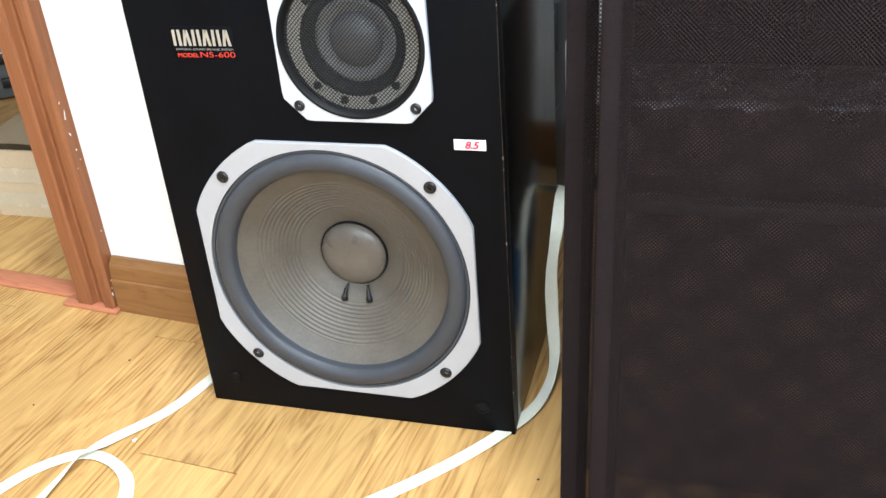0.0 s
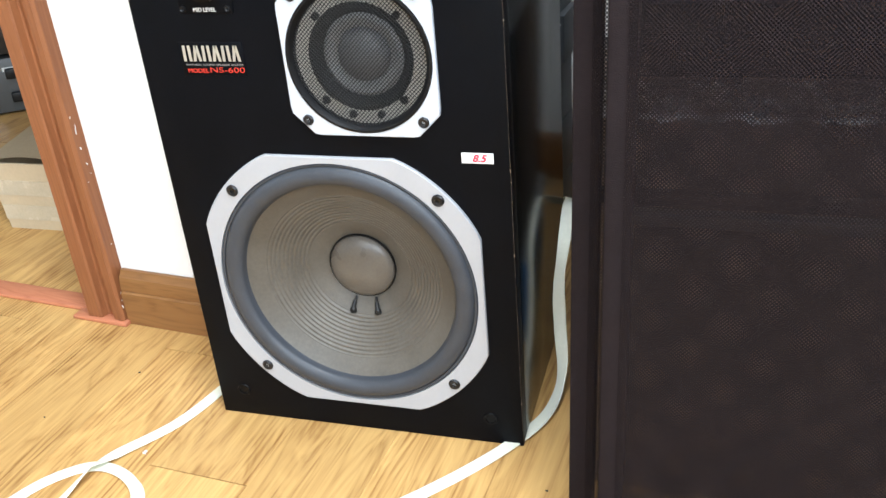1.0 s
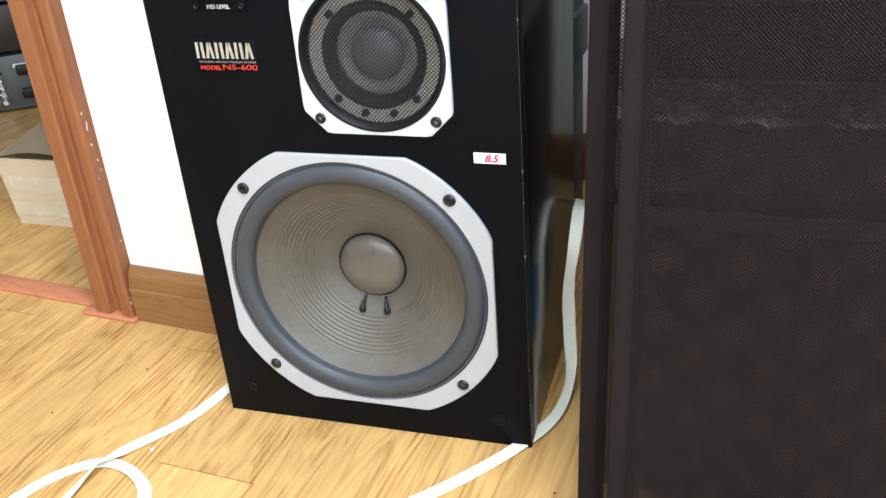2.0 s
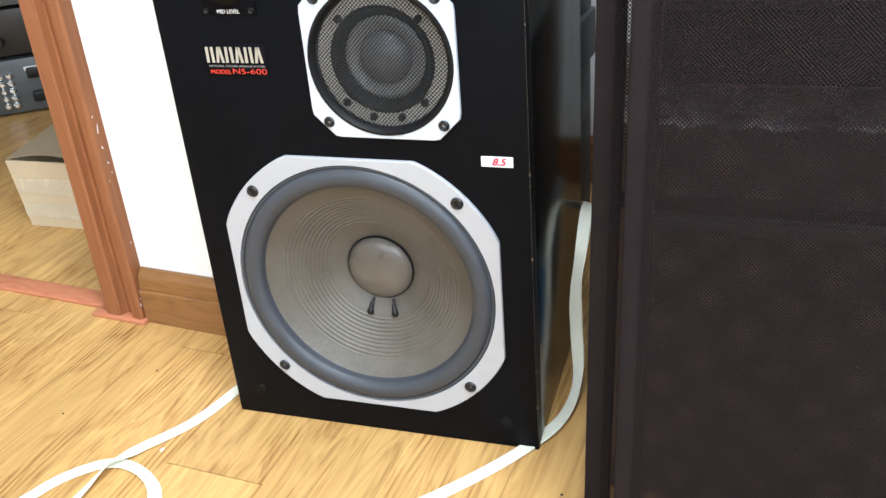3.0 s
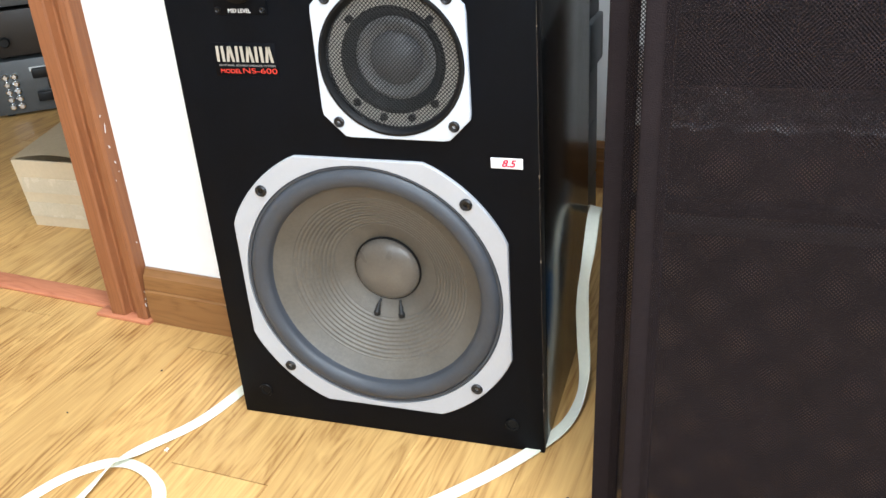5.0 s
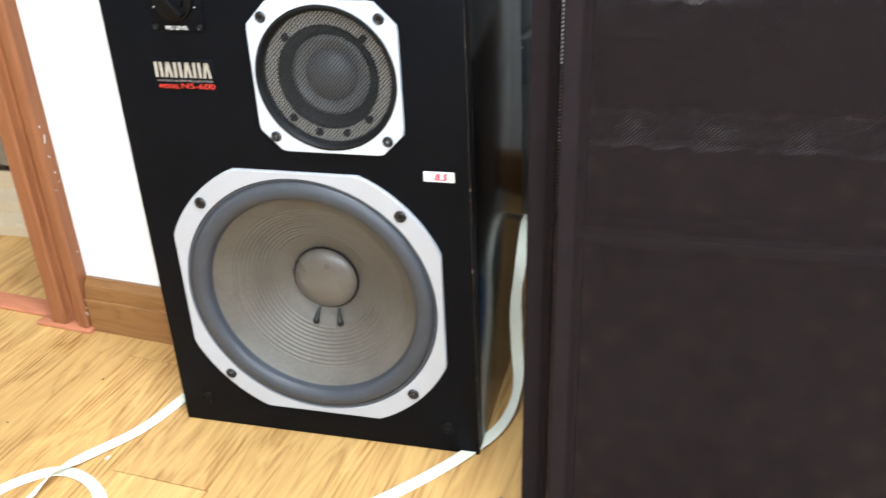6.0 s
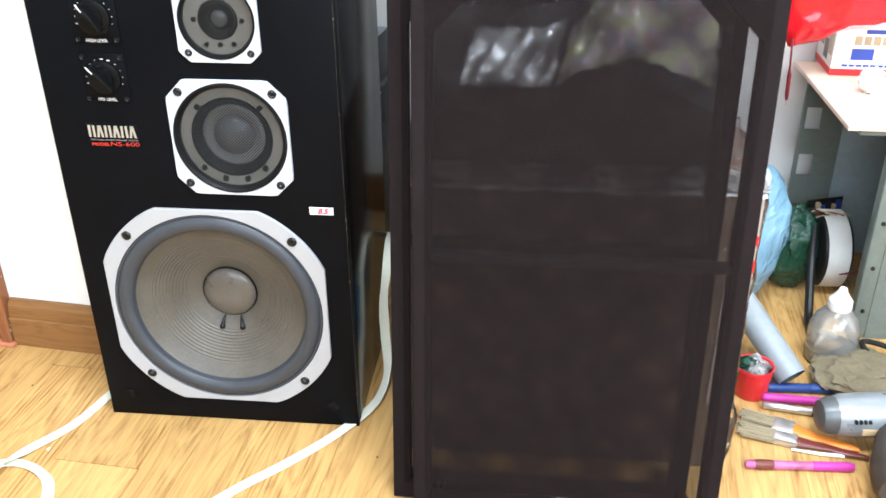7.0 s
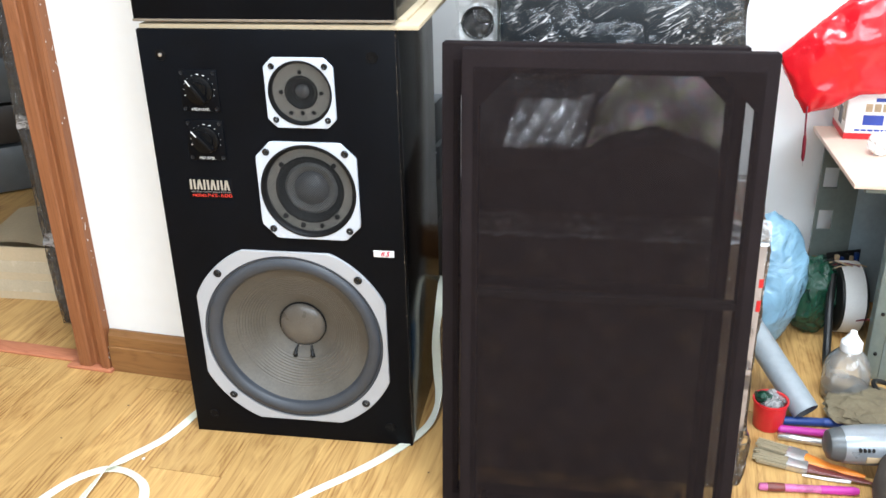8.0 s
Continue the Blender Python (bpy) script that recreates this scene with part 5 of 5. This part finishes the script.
# ---- bags and parts behind the carton ----
lump("blue_plastic_bag", "pale blue translucent plastic bag standing on the floor", "plastic bag", (0.912, 0.40, 0.0), (0.074, 0.066, 0.128), BAG_BLUE, 0.16, 1.1, 2.0, 0.15)
lump("green_plastic_bag", "dark green glossy plastic bag on the floor", "plastic bag", (1.012, 0.45, 0.0), (0.046, 0.045, 0.076), BAG_GREEN, 0.22, 1.4, 6.0, 0.15)
lump("white_bag_knot", "white knotted plastic bag on top of the blue bag", "plastic bag", (0.872, 0.36, 0.195), (0.024, 0.022, 0.026), FILM_DENSE, 0.5, 1.8, 5.0, 0.1, 4)

tor = thing("toroidal_transformer", Matrix.Translation((1.078, 0.462, 0.066)) @ Matrix.Rotation(radians(93), 4, "Z") @ Matrix.Rotation(radians(90), 4, "X"),
            "toroidal transformer with white tape standing on edge", "transformer")
R, r, hz = 0.063, 0.026, 0.022
prof = [(R, -hz), (R + 0.002, -hz * 0.6), (R + 0.002, hz * 0.6), (R, hz), (R - 0.006, hz + 0.003), (r + 0.004, hz + 0.003), (r, hz), (r, -hz), (r + 0.004, -hz - 0.003), (R - 0.006, -hz - 0.003)]
part("core", lathe(prof, 56, close=True), BLACK_PLASTIC, tor, "black wound core")
part("tape", lathe([(R + 0.0032, -hz * 0.82), (R + 0.0035, 0), (R + 0.0032, hz * 0.82), (R + 0.0022, hz * 0.82), (R + 0.0022, -hz * 0.82)], 56, close=True), TAPE_WHITE, tor, "white tape band")
for k, (a, mt) in enumerate(((40, COPPER_WIRE), (70, RED_WIRE), (100, COPPER_WIRE), (20, BLACK_PLASTIC))):
    c0 = Vector((1.093 - 0.012 * k + 0.01, 0.45, 0.133))
    part("lead", tube(smooth_path([c0, c0 + Vector((-0.015, -0.01, 0.008)), c0 + Vector((-0.035, -0.004, 0.004 + 0.003 * k)), c0 + Vector((-0.055, 0.012, -0.012))], 6), 0.0013, 6), mt, None).name = "lead"
for ob in [o for o in scene.objects if o.name.startswith("lead") and o.parent is None]:
    ob.parent = tor
    ob.matrix_parent_inverse = tor.matrix_world.inverted()
strap = part("strap", tube(smooth_path([(1.150, 0.44, 0.062), (1.132, 0.408, 0.060), (1.112, 0.397, 0.056), (1.085, 0.398, 0.050)], 6), 0.0016, 6), RED_WIRE)
strap.parent = tor
strap.matrix_parent_inverse = tor.matrix_world.inverted()
pcb = thing("circuit_board", Matrix.Translation((1.045, 0.50, 0.0)) @ Matrix.Rotation(radians(20), 4, "Z"), "dark circuit board with wires, leaning behind the green bag", "circuit board")
bm = bmesh.new()
box(bm, 0, 0.07, 0, 0.0016, 0, 0.135)
part("board", bm, BLACK_PLASTIC, pcb)
for k in range(6):
    bm = bmesh.new()
    box(bm, 0.006 + 0.01 * k, 0.013 + 0.01 * k, -0.008, 0.0, 0.10 + 0.006 * (k % 3), 0.125 + 0.006 * (k % 2), 0.001)
    part("component", bm, (BLACK_PLASTIC, COPPER_WIRE, BLUE_INK)[k % 3], pcb)
cable = tube(smooth_path([(1.045, 0.44, 0.12), (1.036, 0.40, 0.085), (1.03, 0.36, 0.045), (1.024, 0.32, 0.012), (1.018, 0.28, 0.007)], 8), 0.007, 10)
tagged(part("thick_cable", cable, BLACK_PLASTIC), "thick black cable curving down to the floor", "cable")

# ---- small things on the floor ----
tube_ob = thing("grey_tube", Matrix.Identity(4), "grey plastic tube leaning on the carton, open end down", "tube")
a, b = Vector((0.954, 0.136, 0.0215)), Vector((0.842, 0.300, 0.1445))
d = (b - a).normalized()
tilt = d.to_track_quat("Z", "Y").to_matrix().to_4x4()
L = (b - a).length
part("outer_wall", lathe([(0.0205, 0.0), (0.0212, 0.001), (0.0212, L), (0.0195, L)], 40), GREY_TUBE, tube_ob, m=Matrix.Translation(a) @ tilt)
part("inner_wall", lathe([(0.0205, 0.0), (0.0192, 0.0012), (0.0188, L), (0.0195, L)], 40), TUBE_IN, tube_ob, "dark inside of the tube", m=Matrix.Translation(a) @ tilt)

cup = thing("red_cup", Matrix.Translation((0.896, 0.124, 0.0)), "small red plastic cup holding clear and green scraps", "cup")
part("body", lathe([(0, 0.001), (0.0205, 0.0), (0.0225, 0.003), (0.0255, 0.045), (0.0275, 0.047), (0.027, 0.050), (0.0245, 0.049), (0.0215, 0.004), (0, 0.003)], 36), RED_PLASTIC, cup)
for k in range(5):
    bm = bmesh.new()
    bmesh.ops.create_icosphere(bm, subdivisions=3, radius=0.011)
    crumple(bm, 0.008, 70, k)
    part("scrap", bm, (CLEAR, FILM_DENSE, BAG_GREEN)[k % 3], cup, m=Matrix.Translation((0.011 * math.cos(k * 1.3), 0.011 * math.sin(k * 1.3), 0.040 + 0.004 * (k % 3))))

bot = thing("plastic_bottle", Matrix.Translation((1.030, 0.222, 0.0)), "clear plastic bottle with white cap and a little brown liquid", "bottle")
part("body", lathe([(0, 0.002), (0.033, 0.0), (0.0365, 0.005), (0.0368, 0.045), (0.0355, 0.060), (0.030, 0.074), (0.020, 0.086), (0.0135, 0.091), (0.0132, 0.098)], 44), CLEAR, bot)
part("liquid", lathe([(0, 0.004), (0.032, 0.004), (0.0352, 0.008), (0.0354, 0.024), (0, 0.024)], 36), OIL, bot, "brown liquid in the bottle")
part("cap", lathe([(0.0165, 0.090), (0.0172, 0.092), (0.0168, 0.104), (0.012, 0.110), (0.007, 0.118), (0.005, 0.124), (0, 0.125)], 28), WHITE_PLASTIC, bot, "white pouring cap")


def along(a, b):
    """The pose at a whose x axis runs to b."""
    a, b = Vector(a), Vector(b)
    return Matrix.Translation(a) @ (b - a).to_track_quat("X", "Z").to_matrix().to_4x4(), (b - a).length


def paint_brush(a, b, width, handle_mat, label):
    m, ln = along(a, b)
    ob = thing("paint_brush", m, label, "paint brush", "paint brushes")
    br = bmesh.new()
    f1, f2 = 0.26 * ln, 0.45 * ln
    for k in range(26):
        y = width * (k / 25 - 0.5) * random.uniform(0.9, 1.15)
        z = random.uniform(-0.003, 0.004)
        x0 = random.uniform(-0.006, 0.004)
        box(br, x0, f1 + 0.002, y - 0.0011, y + 0.0011, z - 0.0022, z + 0.0022)
    part("bristles", br, BRISTLE, ob, "stiff paint-stained bristles", smooth=False)
    fe = bmesh.new()
    box(fe, f1, f2, -width / 2, width / 2, -0.0055, 0.0055, 0.002)
    part("ferrule", fe, FERRULE, ob, "steel ferrule")
    pts = [(f2 - 0.002, 0, 0), (f2 + 0.1 * ln, 0, 0), (f2 + 0.25 * ln, 0, 0), (ln * 0.85, 0, 0), (ln, 0, 0)]
    part("handle", tube(pts, [width * 0.46, width * 0.36, width * 0.22, width * 0.26, width * 0.12], 14, flat=0.45), handle_mat, ob)
    return ob


paint_brush((0.874, 0.060, 0.0065), (1.012, 0.002, 0.0065), 0.030, ORANGE, "flat paint brush with orange handle and grey bristles")
paint_brush((0.866, 0.034, 0.006), (1.02, -0.012, 0.006), 0.022, MAROON, "paint brush with dark maroon handle on the floor")


def marker(a, b, r, body, cap_mat, label):
    m, ln = along(a, b)
    ob = thing("marker_pen", m, label, "marker pen", "marker pens")
    part("barrel", lathe([(0, 0), (r * 0.7, 0.0005), (r, 0.003), (r, ln * 0.62), (r * 0.9, ln * 0.63)], 18), body, ob, m=Matrix.Rotation(radians(90), 4, "Y"))
    part("cap", lathe([(r * 1.08, ln * 0.62), (r * 1.1, ln * 0.95), (r * 0.8, ln), (0, ln)], 18), cap_mat, ob, "pen cap", m=Matrix.Rotation(radians(90), 4, "Y"))
    return ob


marker((0.915, 0.130, 0.007), (1.02, 0.134, 0.007), 0.0068, BLUE_INK, BLUE_INK, "dark blue marker pen on the floor")
marker((0.908, 0.108, 0.0065), (1.015, 0.101, 0.0065), 0.0062, MAGENTA, MAGENTA, "magenta marker pen on the floor")
marker((0.905, 0.090, 0.006), (1.01, 0.072, 0.006), 0.0056, FERRULE, BLACK_PLASTIC, "grey and black marker pen on the floor")
pen = marker((0.858, -0.038, 0.006), (0.995, -0.032, 0.006), 0.0056, PINK, MAGENTA, "mottled pink and magenta pen")
part("grip", lathe([(0.0062, 0.012), (0.0068, 0.02), (0.0064, 0.034), (0.0058, 0.036)], 16), MAROON, pen, "dull grip", m=Matrix.Rotation(radians(90), 4, "Y"))
tagged(part("white_stick", tube([(0.925, 0.0, 0.003), (0.96, -0.006, 0.003), (0.99, -0.008, 0.003)], [0.0016, 0.0024, 0.0028], 8), WHITE_PLASTIC), "thin white plastic stick on the floor", "stick")

lump("khaki_cloth", "crumpled khaki cloth under the power tool", "cloth", (1.055, 0.150, 0.0), (0.075, 0.062, 0.018), KHAKI, 0.35, 1.7, 3.0, 0.2)
tool = thing("power_tool", Matrix.Translation((0.955, 0.022, 0.0)) @ Matrix.Rotation(radians(6), 4, "Z"), "silver-grey hand power tool with yellow label, lying on the floor", "power tool")
X90 = Matrix.Rotation(radians(90), 4, "Y")
part("nose", lathe([(0, 0.0), (0.012, 0.0), (0.020, 0.004), (0.0245, 0.014), (0.0255, 0.03)], 32), AMP_GREY, tool, "dark nose", m=Matrix.Translation((0, 0, 0.044)) @ X90)
part("housing", lathe([(0.0255, 0.022), (0.0275, 0.03), (0.0295, 0.06), (0.0295, 0.17), (0.026, 0.19), (0, 0.195)], 36), SILVER_PLASTIC, tool, m=Matrix.Translation((0, 0, 0.044)) @ X90)
for k in range(4):
    bm = bmesh.new()
    box(bm, 0.038 + 0.006 * k, 0.041 + 0.006 * k, -0.0305, -0.024, 0.052, 0.056)
    part("vent_slot", bm, HOLE, tool, smooth=False)
bm = bmesh.new()
box(bm, 0.075, 0.115, -0.0312, -0.026, 0.036, 0.046, 0.0005)
part("label", bm, YELLOW, tool, "yellow label")
bm = bmesh.new()
box(bm, 0.05, 0.075, -0.0300, -0.024, 0.033, 0.043, 0.0005)
part("plate", bm, COPPER_WIRE, tool)
part("handle", tube([(0.10, -0.012, 0.036), (0.086, -0.048, 0.032), (0.070, -0.085, 0.032), (0.060, -0.12, 0.0325), (0.056, -0.135, 0.032)], [0.021, 0.0255, 0.030, 0.031, 0.026], 22), mat("brown_rubber_grip", (0.05, 0.04, 0.033), 0.7, vary=0.2, bump=0.2), tool, "dark brown grip")
tagged(part("black_cord", tube(smooth_path([(1.16, 0.22, 0.005), (1.11, 0.235, 0.02), (1.075, 0.225, 0.03), (1.085, 0.19, 0.02), (1.10, 0.15, 0.012), (1.13, 0.11, 0.006)], 8), 0.0042, 10), BLACK_PLASTIC), "black cord looped on the floor", "cable")

# ---- the next room, seen through the doorway ----
wrapped("wrapped_slab", "charcoal panel in clear plastic film behind the door casing", "wrapped panel", -0.405, -0.29, 0.305, 0.36, 0.0, 0.95, DARK_FOAM, "panel", 11.0, [(0.17, 0.03), (0.40, 0.03)])
bc = thing("taped_carton", Matrix.Translation((-0.622, 0.392, 0.0)), "pale taped carton with an open flap, on the next room's floor", "carton")


def tapered(w0, w1, d, h, t=0.004):
    """An open carton, a little wider at its top, with wall thickness."""
    bm = bmesh.new()
    rows = []
    for s, z, e in ((0, 0, 0), (1, h, 0), (1, h, t), (0.05, t, t)):
        w = w0 + (w1 - w0) * s
        o = (w1 - w) / 2
        rows.append([bm.verts.new(p) for p in ((o + e, e, z), (o + w - e, e, z), (o + w - e, d - e, z), (o + e, d - e, z))])
    for lo, hi in zip(rows, rows[1:]):
        for i in range(4):
            bm.faces.new((lo[i], lo[(i + 1) % 4], hi[(i + 1) % 4], hi[i]))
    bm.faces.new(rows[0])
    bm.faces.new(rows[-1])
    bmesh.ops.recalc_face_normals(bm, faces=bm.faces)
    return bm


part("carton", tapered(0.135, 0.165, 0.15, 0.118), CARD_PALE, bc, smooth=False)
fl = sheet(0, 0, 14, 8, lambda u, v: (-0.006 + 0.17 * u, 0.004 + 0.16 * v, 0.120 + 0.012 * math.sin(3.1 * u) - 0.003 * (1 - v) + 0.015 * v))
bmesh.ops.solidify(fl, geom=fl.faces[:], thickness=0.003)
part("flap", fl, CARD_PALE, bc, "folded top flap")
for z in (0.018, 0.062):
    bm = bmesh.new()
    box(bm, 0.012, 0.155, -0.0012, -0.0002, z, z + 0.026)
    part("tape", bm, TAPE_TAN, bc, "shiny tan packing tape")


def hifi(name, label, m, w, d, h, case, face, knobs, jacks):
    ob = thing(name, m, label, "amplifier", "stacked hi-fi units")
    bm = bmesh.new()
    box(bm, 0, w, 0.004, d, 0.008, h, 0.003)
    part("case", bm, case, ob)
    bm = bmesh.new()
    box(bm, -0.002, w + 0.002, 0.0, 0.0038, 0.006, h + 0.002, 0.001)
    part("front_panel", bm, face, ob)
    for k in range(knobs):
        part("knob", lathe([(0.011, 0), (0.0105, 0.012), (0.009, 0.014), (0, 0.014)], 20), CHROME if k % 2 else BLACK_PLASTIC, ob, m=on_face(0.03 + k * (w - 0.06) / max(knobs - 1, 1), h * 0.38, 0.0))
    for k in range(jacks):
        part("socket", lathe([(0.0075, 0), (0.0075, 0.006), (0.0045, 0.009), (0, 0.009)], 14), CHROME, ob, m=on_face(0.032 + 0.019 * (k % 2), 0.025 + 0.017 * (k // 2), 0.0))
    for fx in (0.02, w - 0.02):
        part("foot", lathe([(0.01, 0), (0.01, 0.008)], 12), BLACK_PLASTIC, ob, m=Matrix.Translation((fx, 0.02, 0)))
    if jacks:
        for k in range(3):
            bm = bmesh.new()
            box(bm, 0.09 + 0.028 * (k % 2), 0.125 + 0.03 * (k % 2), -0.016, 0.0, 0.03 + 0.027 * k, 0.052 + 0.027 * k, 0.003)
            part("terminal_block", bm, BLACK_PLASTIC, ob)
        bm = bmesh.new()
        box(bm, 0.085, 0.125, -0.001, 0.0, h - 0.026, h - 0.017)
        part("label", bm, PRINT, ob, "white label", smooth=False)
    return ob


G = Matrix.Translation((-1.085, 0.868, 0.0)) @ Matrix.Rotation(radians(35), 4, "Z")
hifi("amplifier", "grey steel amplifier, rear sockets showing, on the floor", G, 0.36, 0.28, 0.125, AMP_GREY, AMP_GREY, 0, 10)
hifi("amplifier", "dark brown amplifier with chrome knobs stacked on another", G @ Matrix.Translation((0.02, 0.012, 0.128)), 0.34, 0.26, 0.105, AMP_DARK, AMP_DARK, 4, 0)
hifi("amplifier", "black amplifier at the top of the stack", G @ Matrix.Translation((0.0, 0.02, 0.236)), 0.36, 0.26, 0.12, BLACK_PLASTIC, AMP_GREY, 3, 0)
G2 = Matrix.Translation((-1.52, 0.80, 0.0)) @ Matrix.Rotation(radians(20), 4, "Z")
for z in (0.0, 0.14, 0.28, 0.42):
    hifi("amplifier", "black hi-fi unit in a stack in the next room", G2 @ Matrix.Translation((0, 0.01 * z, z)), 0.40, 0.28, 0.135, BLACK_PLASTIC, AMP_DARK, 3, 0)

# ---- floors: laminate planks, laid last ----


def plank_mesh(w, ln):
    bm = bmesh.new()
    g, c, t = 0.00006, 0.00025, 0.008
    a, b = w, ln - 0.0012
    rows = [[bm.verts.new(p) for p in ((g + o, g + o, z), (a - g - o, g + o, z), (a - g - o, b - g - o, z), (g + o, b - g - o, z))] for o, z in ((0, -t), (0, -c), (c, 0.0))]
    for lo, hi in zip(rows, rows[1:]):
        for i in range(4):
            j = (i + 1) % 4
            bm.faces.new((lo[i], lo[j], hi[j], hi[i]))
    bm.faces.new(rows[-1])
    me = bpy.data.meshes.new("plank")
    bm.to_mesh(me)
    bm.free()
    return me


floor = slab("floor", [(-2.5, 2.4, -3.1, 0.9, -0.06, -0.0085)], SUBFLOOR, label="light oak laminate floor", category="floor")
LAY = Matrix.Translation((-0.038, -0.1, 0)) @ Matrix.Rotation(radians(-4.6), 4, "Z")
PW, PL = 0.1205, 0.81
whole = plank_mesh(PW, PL)
whole.materials.append(PLANK)
STARTS = {0: 0.0, -1: 0.196 - PL, 1: -0.33, 2: -0.62, -2: -0.45, -3: -0.12, 3: -0.05, -4: -0.6, 4: -0.4, 5: -0.7}
for k in range(-20, 20):
    s0 = STARTS.get(k, -((k * 0.37) % 1.0) * PL)
    for r in range(-4, 5):
        y = s0 + r * PL
        p = LAY @ Vector((k * PW + PW / 2, y + PL / 2, 0))
        if not (-2.5 < p.x < 2.4 and -3.3 < p.y < (3.3 if p.x < 0.0 else 0.85)):
            continue
        ob = new("plank", whole)
        ob.parent = floor
        ob.matrix_basis = LAY @ Matrix.Translation((k * PW, y, -0.0004 * random.random()))

far_floor = slab("floor_far_room", [(-2.5, 0.2, 0.9, 3.3, -0.06, -0.0085)], SUBFLOOR, label="oak laminate floor of the next room", category="floor")
